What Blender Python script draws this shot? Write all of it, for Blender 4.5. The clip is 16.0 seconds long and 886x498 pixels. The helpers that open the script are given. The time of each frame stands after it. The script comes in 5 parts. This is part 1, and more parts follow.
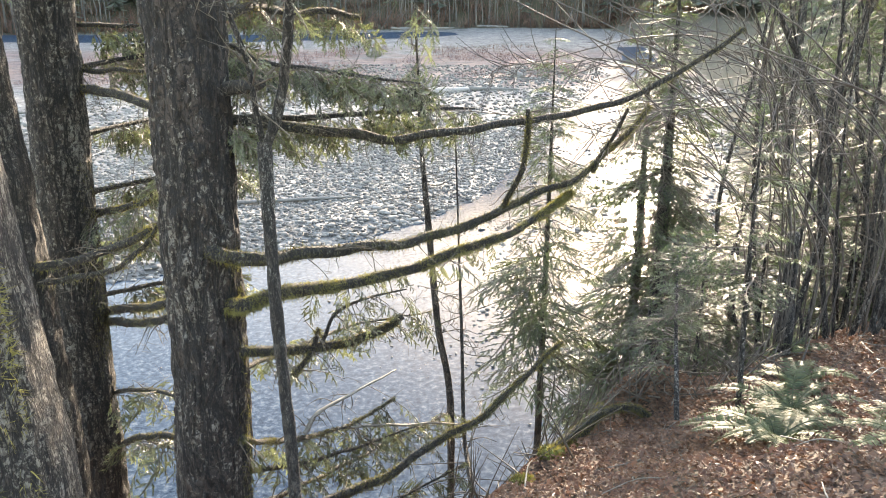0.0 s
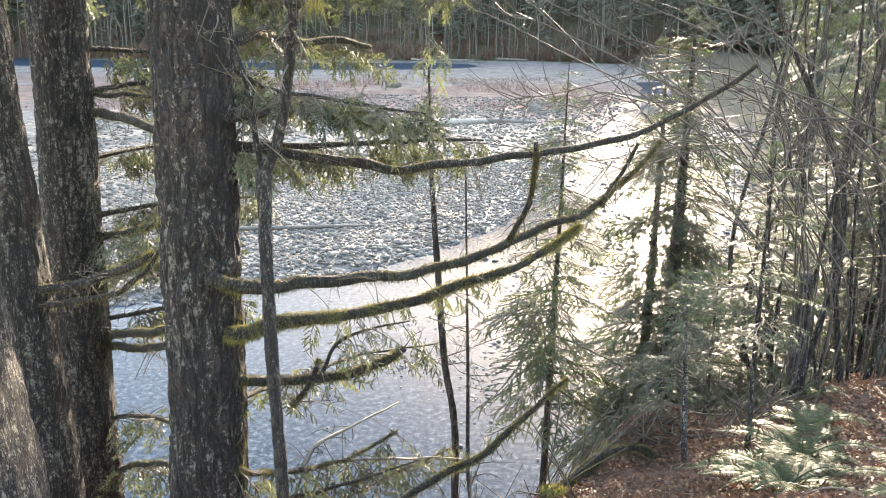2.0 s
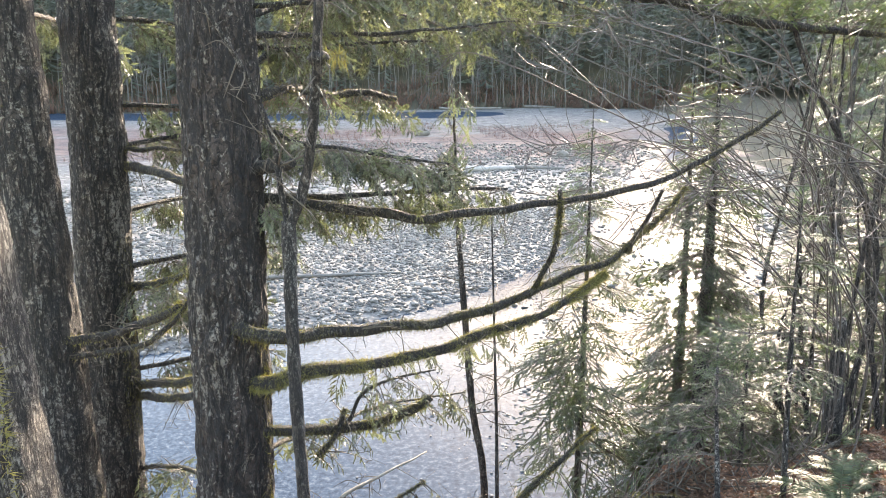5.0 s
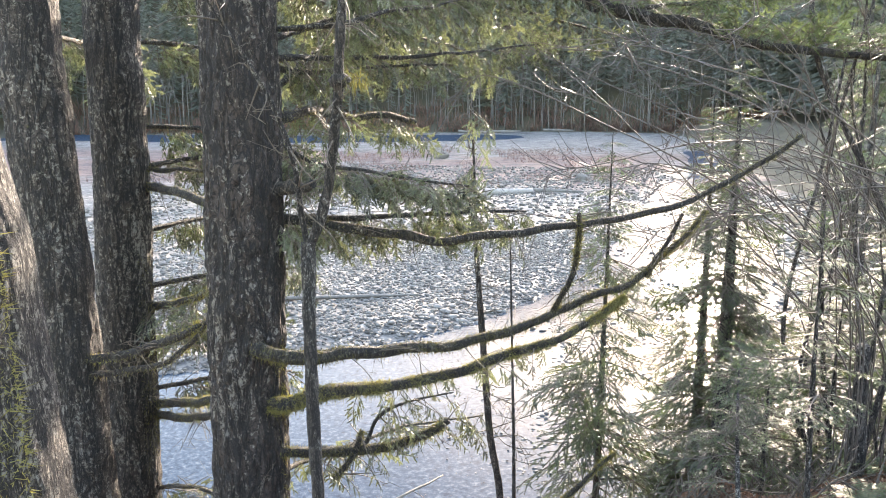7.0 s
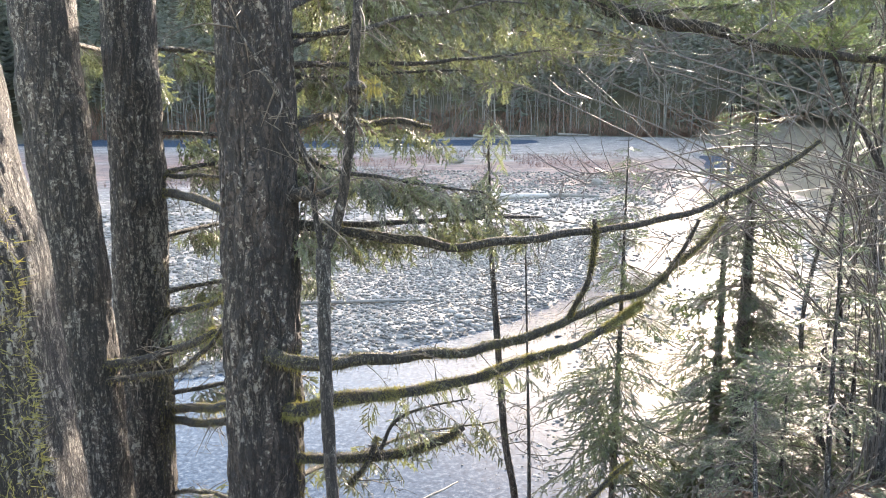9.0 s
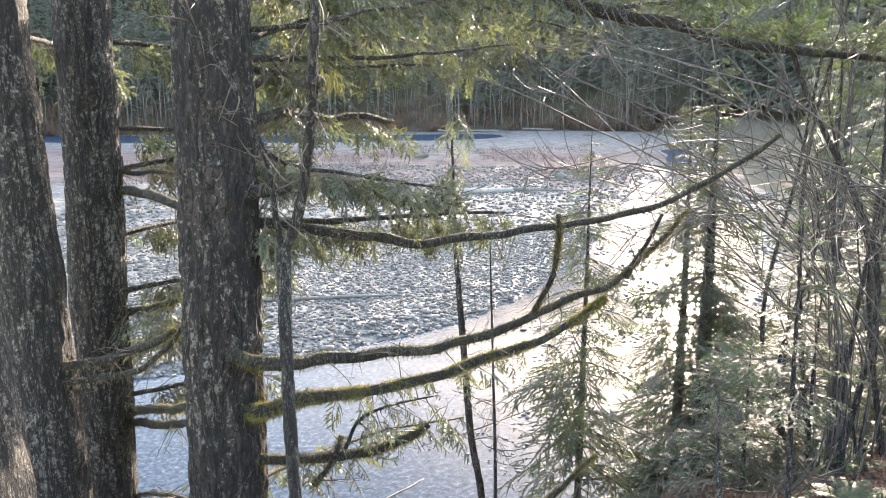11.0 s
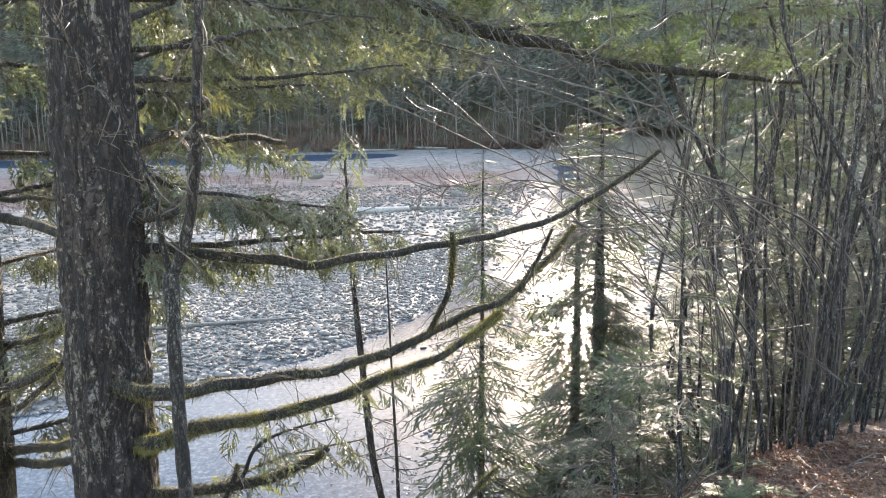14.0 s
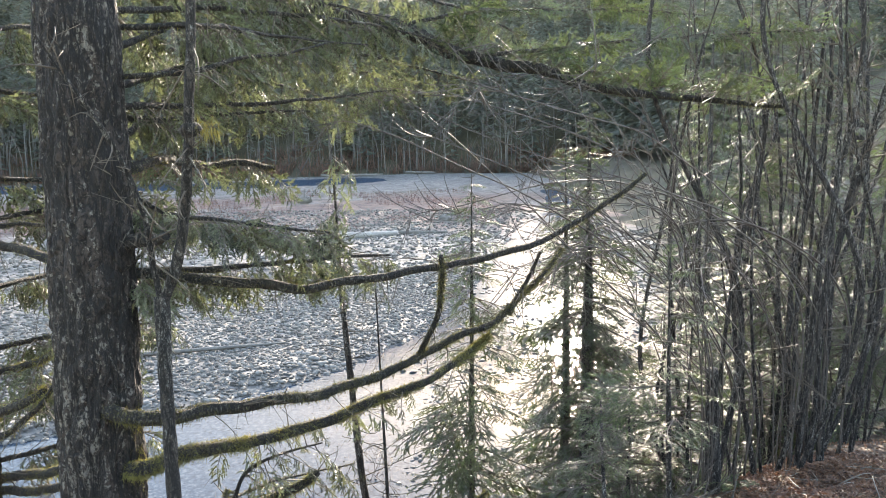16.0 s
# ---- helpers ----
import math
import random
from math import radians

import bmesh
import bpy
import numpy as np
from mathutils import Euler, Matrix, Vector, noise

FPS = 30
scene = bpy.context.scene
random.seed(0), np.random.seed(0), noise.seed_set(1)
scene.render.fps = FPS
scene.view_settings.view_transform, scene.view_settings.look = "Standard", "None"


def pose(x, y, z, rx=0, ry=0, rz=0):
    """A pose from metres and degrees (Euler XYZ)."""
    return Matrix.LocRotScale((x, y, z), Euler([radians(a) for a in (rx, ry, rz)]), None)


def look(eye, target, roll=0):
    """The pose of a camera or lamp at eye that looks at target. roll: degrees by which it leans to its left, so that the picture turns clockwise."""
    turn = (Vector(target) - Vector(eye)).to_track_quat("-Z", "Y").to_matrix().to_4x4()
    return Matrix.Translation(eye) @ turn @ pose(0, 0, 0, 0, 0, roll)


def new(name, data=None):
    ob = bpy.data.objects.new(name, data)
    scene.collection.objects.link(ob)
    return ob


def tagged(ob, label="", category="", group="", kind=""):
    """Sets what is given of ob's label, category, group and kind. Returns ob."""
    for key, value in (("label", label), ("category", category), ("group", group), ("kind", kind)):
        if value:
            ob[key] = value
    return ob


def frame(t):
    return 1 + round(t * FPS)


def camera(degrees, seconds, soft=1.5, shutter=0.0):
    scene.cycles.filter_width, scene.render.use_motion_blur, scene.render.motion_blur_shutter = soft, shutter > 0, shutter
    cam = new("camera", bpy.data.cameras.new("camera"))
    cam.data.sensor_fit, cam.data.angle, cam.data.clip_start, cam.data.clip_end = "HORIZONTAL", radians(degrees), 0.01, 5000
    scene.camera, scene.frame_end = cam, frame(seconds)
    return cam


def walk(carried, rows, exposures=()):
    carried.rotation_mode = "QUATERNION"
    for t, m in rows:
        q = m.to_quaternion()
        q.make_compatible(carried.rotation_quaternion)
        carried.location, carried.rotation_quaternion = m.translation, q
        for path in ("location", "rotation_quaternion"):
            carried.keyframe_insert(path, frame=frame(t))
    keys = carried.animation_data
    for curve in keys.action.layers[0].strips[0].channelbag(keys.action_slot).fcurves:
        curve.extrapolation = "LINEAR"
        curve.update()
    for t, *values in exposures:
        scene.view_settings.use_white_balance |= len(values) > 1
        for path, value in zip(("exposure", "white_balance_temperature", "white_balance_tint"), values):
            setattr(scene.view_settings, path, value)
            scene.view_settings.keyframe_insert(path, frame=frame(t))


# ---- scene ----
cam = camera(55.8, 16.0, soft=1.0)
PATH = [
    (0, (-0.000, -0.000, 8.500), (-0.001, 9.563, 5.576), -0.09),
    (0.5, (0.027, 0.036, 8.497), (-0.014, 9.626, 5.664), 0.21),
    (1, (0.041, 0.054, 8.497), (-0.046, 9.678, 5.782), 0.42),
    (1.5, (0.051, 0.061, 8.497), (-0.085, 9.707, 5.864), 0.95),
    (2, (0.065, 0.069, 8.493), (-0.121, 9.729, 5.913), 0.98),
    (2.5, (0.073, 0.075, 8.492), (-0.165, 9.736, 5.922), 0.78),
    (3, (0.078, 0.078, 8.494), (-0.214, 9.750, 5.970), 0.61),
    (3.5, (0.086, 0.079, 8.501), (-0.261, 9.763, 6.032), 0.52),
    (4, (0.091, 0.072, 8.501), (-0.314, 9.777, 6.122), 0.33),
    (4.5, (0.092, 0.057, 8.508), (-0.386, 9.800, 6.308), 0.11),
    (7, (0.089, 0.056, 8.506), (-0.678, 9.866, 6.728), 0.20),
    (7.5, (0.086, 0.056, 8.510), (-0.729, 9.867, 6.756), 0.38),
    (8, (0.086, 0.055, 8.509), (-0.779, 9.869, 6.795), 0.43),
    (10.3, (0.092, 0.096, 8.518), (-0.920, 9.889, 6.763), -0.32),
    (10.5, (0.091, 0.101, 8.515), (-0.828, 9.902, 6.753), -0.28),
    (11, (0.094, 0.113, 8.513), (-0.439, 9.938, 6.729), -0.01),
    (11.5, (0.097, 0.112, 8.512), (-0.076, 9.954, 6.754), -0.02),
    (12, (0.103, 0.102, 8.514), (0.150, 9.959, 6.835), -0.15),
    (12.5, (0.106, 0.103, 8.513), (0.350, 9.967, 6.887), -0.28),
    (13, (0.111, 0.102, 8.513), (0.533, 9.964, 6.909), -0.52),
    (13.5, (0.110, 0.104, 8.515), (0.662, 9.964, 6.938), -0.45),
    (14, (0.112, 0.103, 8.514), (0.798, 9.955, 6.949), -0.50),
    (14.5, (0.115, 0.093, 8.512), (0.929, 9.939, 6.967), -0.51),
    (15, (0.114, 0.081, 8.512), (0.991, 9.932, 7.036), -0.62),
    (15.5, (0.109, 0.072, 8.515), (0.942, 9.942, 7.141), -0.72),
    (16, (0.109, 0.064, 8.516), (0.931, 9.947, 7.233), -0.73),
]
walk(cam, [(t, look(eye, target, roll)) for t, eye, target, roll in PATH], exposures=[(0.0, 3.44, 8050, 14), (3.0, 3.45, 7950, 15), (7.0, 3.49, 7550, 17), (12.5, 3.35, 7500, 17), (16.0, 3.06, 7350, 14)])

# ---- light: low winter sun ahead and to the right of the view, clear sky ----
SUN_EL, SUN_AZ = radians(15.5), radians(13.5)
world = bpy.data.worlds.new("sky")
scene.world = world
world.use_nodes = True
wn = world.node_tree.nodes
sky = wn.new("ShaderNodeTexSky")
sky.sky_type = "NISHITA"
sky.sun_disc = False
sky.sun_elevation, sky.sun_rotation = SUN_EL, SUN_AZ
sky.air_density, sky.dust_density = 1.0, 0.8
world.node_tree.links.new(sky.outputs[0], wn["Background"].inputs[0])
wn["Background"].inputs[1].default_value = 0.15
lamp = bpy.data.lights.new("sun", "SUN")
lamp.energy, lamp.angle, lamp.color = 2.3, radians(0.6), (1.0, 0.93, 0.83)
sun = new("sun", lamp)
to_sun = Vector((math.sin(SUN_AZ) * math.cos(SUN_EL), math.cos(SUN_AZ) * math.cos(SUN_EL), math.sin(SUN_EL)))
sun.matrix_world = look(to_sun * 100, (0, 0, 0))

# ---- materials ----


def material(name, build):
    mat = bpy.data.materials.new(name)
    mat.use_nodes = True
    nodes, links = mat.node_tree.nodes, mat.node_tree.links
    bsdf = nodes["Principled BSDF"]

    def node(kind, **values):
        n = nodes.new("ShaderNode" + kind)
        for key, value in values.items():
            n.inputs[key.replace("_", " ")].default_value = value
        return n

    build(node, links.new, bsdf, nodes["Material Output"])
    return mat


def ramp(node, link, source, stops):
    r = node("ValToRGB")
    e = r.color_ramp.elements
    while len(e) < len(stops):
        e.new(0.5)
    for el, (pos, col) in zip(e, stops):
        el.position, el.color = pos, (*col, 1)
    link(source, r.inputs[0])
    return r.outputs[0]


def mix(node, link, fac, a, b):
    m = node("MixRGB")
    for socket, v in zip(m.inputs, (fac, a, b)):
        if isinstance(v, bpy.types.NodeSocket):
            link(v, socket)
        elif isinstance(v, tuple):
            socket.default_value = (*v, 1)
        else:
            socket.default_value = v
    return m.outputs[0]


def coords(node, link, scale):
    tc, mp = node("TexCoord"), node("Mapping")
    link(tc.outputs["Object"], mp.inputs[0])
    mp.inputs["Scale"].default_value = scale
    return mp.outputs[0]


def bump(node, link, height, bsdf, strength, distance):
    b = node("Bump", Strength=strength, Distance=distance)
    link(height, b.inputs["Height"])
    link(b.outputs[0], bsdf.inputs["Normal"])
    return b


def bark_material(name, dark, mid, pale, moss, patch, green, plate=24):
    """Furrowed bark in long plates, with crusts of pale lichen and some moss."""

    def build(node, link, bsdf, out):
        def ridge(scale, stretch, detail, lo, hi):
            n, sub, absol = node("TexNoise", Scale=scale, Detail=detail, Roughness=0.62, Distortion=0.5), node("Math"), node("Math")
            link(coords(node, link, (1, 1, stretch)), n.inputs["Vector"])
            sub.operation, absol.operation = "SUBTRACT", "ABSOLUTE"
            sub.inputs[1].default_value = 0.5
            link(n.outputs[0], sub.inputs[0])
            link(sub.outputs[0], absol.inputs[0])
            return ramp(node, link, absol.outputs[0], [(lo, (0, 0, 0)), (hi, (1, 1, 1))])

        fine = node("TexNoise", Scale=plate * 3.6, Detail=8, Roughness=0.8)
        link(coords(node, link, (1, 1, 0.6)), fine.inputs["Vector"])
        base = ramp(node, link, fine.outputs[0], [(0.38, dark), (0.64, mid)])
        gap = mix(node, link, 1.0, ridge(plate * 0.55, 0.2, 5, 0.012, 0.075), ridge(plate * 0.8, 0.75, 5, 0.004, 0.04))
        gap.node.blend_type = "MULTIPLY"
        # furrows are dark, and the shade inside them is put into the colour too
        base = mix(node, link, gap, tuple(c * 0.35 for c in dark), base)
        # lichen crusts: ragged flecks that sit on the plates, in drifts
        flake = node("TexNoise", Scale=plate * 1.5, Detail=5, Roughness=0.62, Distortion=0.6)
        big = node("TexNoise", Scale=2.2, Detail=4, Roughness=0.6)
        whole = coords(node, link, (1, 1, 0.8))
        link(whole, flake.inputs["Vector"])
        link(whole, big.inputs["Vector"])
        add = node("Math")
        add.operation = "MULTIPLY_ADD"
        link(big.outputs[0], add.inputs[0])
        add.inputs[1].default_value = 0.55
        link(flake.outputs[0], add.inputs[2])
        lich = ramp(node, link, add.outputs[0], [(patch + 0.28, (0, 0, 0)), (patch + 0.292, (1, 1, 1))])
        both = mix(node, link, 1.0, lich, gap)
        both.node.blend_type = "MULTIPLY"
        tone = ramp(node, link, fine.outputs[0], [(0.38, tuple(c * 0.4 for c in pale)), (0.6, pale)])
        base = mix(node, link, both, base, tone)
        grow = node("TexNoise", Scale=3.5, Detail=8, Roughness=0.75)
        link(coords(node, link, (1, 1, 0.9)), grow.inputs["Vector"])
        mossy = ramp(node, link, grow.outputs[0], [(green, (0, 0, 0)), (green + 0.08, (0.85, 0.85, 0.85))])
        base = mix(node, link, mossy, base, moss)
        link(base, bsdf.inputs["Base Color"])
        bsdf.inputs["Roughness"].default_value = 0.85
        h = mix(node, link, 0.35, gap, fine.outputs[0])
        bump(node, link, h, bsdf, 1.0, 0.016)

    return material(name, build)


def leaf_material(name, a, b, through_col, glow=0.45, rough=0.4, grain=1.6):
    """Thin green tissue: part of the light goes through."""

    def build(node, link, bsdf, out):
        info = node("NewGeometry")
        n = node("TexNoise", Scale=grain, Detail=3, Roughness=0.6)
        link(coords(node, link, (1, 1, 1)), n.inputs["Vector"])
        own = node("ObjectInfo")
        add = mix(node, link, 0.6, info.outputs["Random Per Island"], n.outputs[0])
        add = mix(node, link, 0.3, add, own.outputs["Random"])
        col = ramp(node, link, add, [(0.28, a), (0.72, b)])
        link(col, bsdf.inputs["Base Color"])
        bsdf.inputs["Roughness"].default_value = rough
        t = node("BsdfTranslucent")
        tc = mix(node, link, 1.0, col, through_col)
        tc.node.blend_type = "MULTIPLY"
        link(tc, t.inputs[0])
        m = node("MixShader")
        m.inputs[0].default_value = glow
        link(bsdf.outputs[0], m.inputs[1])
        link(t.outputs[0], m.inputs[2])
        link(m.outputs[0], out.inputs[0])

    return material(name, build)


def speckled_material(name, a, b, scale, rough, bump_size=0.0, per_island=0.0):
    def build(node, link, bsdf, out):
        co = coords(node, link, (1, 1, 1))
        n = node("TexNoise", Scale=scale, Detail=6, Roughness=0.65)
        link(co, n.inputs["Vector"])
        big = node("TexNoise", Scale=scale * 0.09, Detail=3)
        link(co, big.inputs["Vector"])
        fac = mix(node, link, 0.4, n.outputs[0], big.outputs[0])
        if per_island:
            info = node("NewGeometry")
            fac = mix(node, link, per_island, fac, info.outputs["Random Per Island"])
        link(ramp(node, link, fac, [(0.3, a), (0.7, b)]), bsdf.inputs["Base Color"])
        bsdf.inputs["Roughness"].default_value = rough
        if bump_size:
            bump(node, link, n.outputs[0], bsdf, 0.7, bump_size)

    return material(name, build)


BARK = bark_material("fir_bark", (0.018, 0.013, 0.01), (0.064, 0.047, 0.037), (0.19, 0.17, 0.143), (0.09, 0.095, 0.03), 0.55, 0.67)
BARK_CRUST = bark_material("crusted_bark", (0.02, 0.016, 0.012), (0.08, 0.063, 0.05), (0.2, 0.183, 0.153), (0.09, 0.095, 0.03), 0.525, 0.66, 28)
BARK_PALE = bark_material("lichen_bark", (0.018, 0.014, 0.011), (0.068, 0.054, 0.043), (0.22, 0.203, 0.17), (0.12, 0.12, 0.04), 0.51, 0.58, 52)
BARK_THIN = bark_material("sapling_bark", (0.03, 0.025, 0.02), (0.11, 0.09, 0.074), (0.24, 0.23, 0.2), (0.07, 0.07, 0.03), 0.57, 0.68, 60)
BARK_ALDER = bark_material("alder_bark", (0.04, 0.032, 0.027), (0.13, 0.11, 0.092), (0.32, 0.3, 0.26), (0.1, 0.11, 0.04), 0.56, 0.64, 45)
LIMB = bark_material("limb_bark", (0.02, 0.016, 0.012), (0.075, 0.06, 0.045), (0.2, 0.19, 0.15), (0.075, 0.075, 0.026), 0.57, 0.6, 60)
TWIG = speckled_material("twig_bark", (0.04, 0.03, 0.022), (0.14, 0.115, 0.085), 30, 0.7)
PALE_TWIG = speckled_material("pale_twig_bark", (0.1, 0.085, 0.068), (0.28, 0.255, 0.21), 40, 0.7)
FAR_BARK = speckled_material("far_alder_bark", (0.06, 0.052, 0.045), (0.2, 0.18, 0.155), 1.5, 0.8)
WHIP = speckled_material("whip_bark", (0.035, 0.027, 0.022), (0.12, 0.097, 0.08), 40, 0.55)
MOSS = leaf_material("hanging_moss", (0.07, 0.066, 0.027), (0.2, 0.185, 0.07), (1.2, 1.15, 0.7), 0.4, 0.9)
# wide tone range: natural variation, plus shade between twigs put into the colour
NEEDLE = leaf_material("hemlock_needles", (0.014, 0.019, 0.009), (0.155, 0.17, 0.1), (1.35, 1.38, 1.05), 0.46, 0.42, 11)
NEEDLE_FIR = leaf_material("young_fir_needles", (0.018, 0.027, 0.013), (0.118, 0.145, 0.072), (1.3, 1.4, 1.0), 0.45, 0.42, 8)
# paler than such needles are: the haze of distance put into the colour
NEEDLE_HAZED = leaf_material("hazed_far_needles", (0.09, 0.1, 0.08), (0.2, 0.21, 0.165), (1.2, 1.2, 1.05), 0.55, 0.5)
FERN = leaf_material("fern_frond", (0.04, 0.055, 0.024), (0.13, 0.15, 0.065), (1.4, 1.4, 0.95), 0.4, 0.6, 6)
DRY_LEAF = leaf_material("dry_leaf", (0.06, 0.028, 0.016), (0.22, 0.118, 0.065), (1.2, 0.9, 0.6), 0.2, 0.55)
DRY_STALK = leaf_material("dry_stalk", (0.1, 0.055, 0.04), (0.2, 0.12, 0.085), (1.1, 0.9, 0.8), 0.25, 0.8)
STONE = speckled_material("river_cobble", (0.08, 0.074, 0.065), (0.215, 0.2, 0.176), 14, 0.95, 0.01, 0.55)
WET_STONE = speckled_material("wet_stone", (0.03, 0.03, 0.03), (0.1, 0.1, 0.095), 14, 0.65, 0.01, 0.5)
DRIFT = speckled_material("bleached_driftwood", (0.24, 0.21, 0.18), (0.5, 0.46, 0.4), 9, 0.8, 0.01)
GREY_DRIFT = speckled_material("grey_driftwood", (0.1, 0.09, 0.08), (0.24, 0.22, 0.19), 9, 0.85, 0.01)
FOREST_FLOOR = speckled_material("forest_floor", (0.03, 0.03, 0.016), (0.1, 0.08, 0.045), 3, 0.95, 0.05)
MOSS_GROUND = speckled_material("cushion_moss", (0.06, 0.07, 0.012), (0.18, 0.19, 0.04), 40, 0.95, 0.02)


def build_litter(node, link, bsdf, out):
    co = coords(node, link, (1, 1, 1))
    wob = node("TexNoise", Scale=12, Detail=4)
    link(co, wob.inputs["Vector"])
    warp = node("VectorMath")
    warp.operation = "MULTIPLY_ADD"
    link(wob.outputs["Color"], warp.inputs[0])
    warp.inputs[1].default_value = (0.08, 0.08, 0.08)
    link(co, warp.inputs[2])
    v = node("TexVoronoi", Scale=42)
    link(warp.outputs[0], v.inputs["Vector"])
    sep = node("SeparateColor")
    link(v.outputs["Color"], sep.inputs[0])
    leaf = ramp(node, link, sep.outputs[0], [(0.0, (0.03, 0.017, 0.011)), (0.45, (0.075, 0.04, 0.025)), (0.8, (0.14, 0.08, 0.05)), (1.0, (0.22, 0.155, 0.11))])
    big = node("TexNoise", Scale=1.1, Detail=5, Roughness=0.65)
    link(co, big.inputs["Vector"])
    soil = ramp(node, link, big.outputs[0], [(0.42, (0, 0, 0)), (0.62, (0.75, 0.75, 0.75))])
    col = mix(node, link, soil, leaf, (0.045, 0.036, 0.02))
    link(col, bsdf.inputs["Base Color"])
    bsdf.inputs["Roughness"].default_value = 0.9
    bump(node, link, sep.outputs[1], bsdf, 0.8, 0.02)


LITTER = material("leaf_litter", build_litter)


def build_gravel(node, link, bsdf, out):
    co = coords(node, link, (1, 1, 1))
    v = node("TexVoronoi", Scale=4.5)
    link(co, v.inputs["Vector"])
    sep = node("SeparateColor")
    link(v.outputs["Color"], sep.inputs[0])
    grey = ramp(node, link, sep.outputs[0], [(0.0, (0.066, 0.061, 0.054)), (1.0, (0.205, 0.19, 0.168))])
    patch = node("TexNoise", Scale=0.07, Detail=5)
    link(co, patch.inputs["Vector"])
    # reddish silt and dry grass in the middle of the bar
    pos = node("SeparateXYZ")
    link(co, pos.inputs[0])
    m = node("MapRange")
    link(pos.outputs[1], m.inputs[0])
    m.inputs[1].default_value, m.inputs[2].default_value = 40, 200
    band = ramp(node, link, m.outputs[0], [(0.2, (0, 0, 0)), (0.26, (1, 1, 1)), (0.5, (1, 1, 1)), (0.6, (0, 0, 0))])
    some = ramp(node, link, patch.outputs[0], [(0.3, (0, 0, 0)), (0.46, (0.9, 0.9, 0.9))])
    fac = mix(node, link, 1.0, band, some)
    fac.node.blend_type = "MULTIPLY"
    col = mix(node, link, fac, grey, (0.12, 0.07, 0.055))
    # drifts of coarser and finer stones
    drift = node("TexNoise", Scale=0.55, Detail=9, Roughness=0.75)
    link(co, drift.inputs["Vector"])
    shade = ramp(node, link, drift.outputs[0], [(0.36, (0.35, 0.35, 0.36)), (0.5, (0.95, 0.95, 0.95)), (0.66, (1.7, 1.68, 1.62))])
    col = mix(node, link, 1.0, col, shade)
    col.node.blend_type = "MULTIPLY"
    link(col, bsdf.inputs["Base Color"])
    bsdf.inputs["Roughness"].default_value = 0.8
    bump(node, link, v.outputs["Distance"], bsdf, 0.6, 0.08)


GRAVEL = material("gravel", build_gravel)


def build_water(node, link, bsdf, out):
    """Shallow running water: wind ripples on a slow swell, slick and ruffled patches."""
    co = coords(node, link, (1, 1, 1))
    # bed pebbles, with the ripples' light and dark put into the same colour
    bed_ripple = node("TexNoise", Scale=6.5, Detail=6, Roughness=0.75)
    link(co, bed_ripple.inputs["Vector"])
    deep = ramp(node, link, bed_ripple.outputs[0], [(0.38, (0.008, 0.016, 0.028)), (0.52, (0.03, 0.048, 0.07)), (0.64, (0.1, 0.115, 0.125))])
    link(deep, bsdf.inputs["Base Color"])
    swell = node("TexNoise", Scale=1.6, Detail=5, Roughness=0.6, Distortion=0.8)
    ripple = node("TexNoise", Scale=9.0, Detail=3, Roughness=0.65, Distortion=0.4)
    link(co, swell.inputs["Vector"])
    link(coords(node, link, (1, 0.75, 1)), ripple.inputs["Vector"])
    h = mix(node, link, 0.72, swell.outputs[0], ripple.outputs[0])
    riffle = node("TexNoise", Scale=0.45, Detail=5, Roughness=0.65)
    link(coords(node, link, (0.6, 1.3, 1)), riffle.inputs["Vector"])
    calm = ramp(node, link, riffle.outputs[0], [(0.4, (0.45, 0.45, 0.45)), (0.6, (1.1, 1.1, 1.1))])
    h = mix(node, link, 1.0, h, calm)
    h.node.blend_type = "MULTIPLY"
    # a shallow rapid up the reach stands in steeper waves
    pos, rapid, steep = node("SeparateXYZ"), node("MapRange"), node("Math")
    link(co, pos.inputs[0])
    link(pos.outputs[1], rapid.inputs[0])
    for n, v in enumerate((26.0, 60.0, 1.0, 1.9)):
        rapid.inputs[n + 1].default_value = v
    # waves too fine to tell apart far up the reach
    dull = node("MapRange")
    link(pos.outputs[1], dull.inputs[0])
    for n, v in enumerate((28.0, 56.0, 0.04, 0.5)):
        dull.inputs[n + 1].default_value = v
    link(dull.outputs[0], bsdf.inputs["Roughness"])
    # air bubbles in the broken water take away its mirror
    broken = node("MapRange")
    link(pos.outputs[1], broken.inputs[0])
    for n, v in enumerate((20.0, 42.0, 1.13, 1.03)):
        broken.inputs[n + 1].default_value = v
    link(broken.outputs[0], bsdf.inputs["IOR"])
    steep.operation = "MULTIPLY"
    link(h, steep.inputs[0])
    link(rapid.outputs[0], steep.inputs[1])
    bump(node, link, steep.outputs[0], bsdf, 0.6, 0.012)


WATER = material("river_water", build_water)

# ---- geometry helpers ----
rng = np.random.default_rng(7)
ORIGIN = {}


class Geo:
    """Gathers vertices, triangles and quads for one mesh."""

    def __init__(self):
        self.v, self.t, self.q, self.n = [], [], [], 0

    def add(self, v, t=None, q=None):
        v = np.asarray(v, float).reshape(-1, 3)
        if t is not None and len(t):
            self.t.append(np.asarray(t, int) + self.n)
        if q is not None and len(q):
            self.q.append(np.asarray(q, int) + self.n)
        self.v.append(v)
        self.n += len(v)
        return self


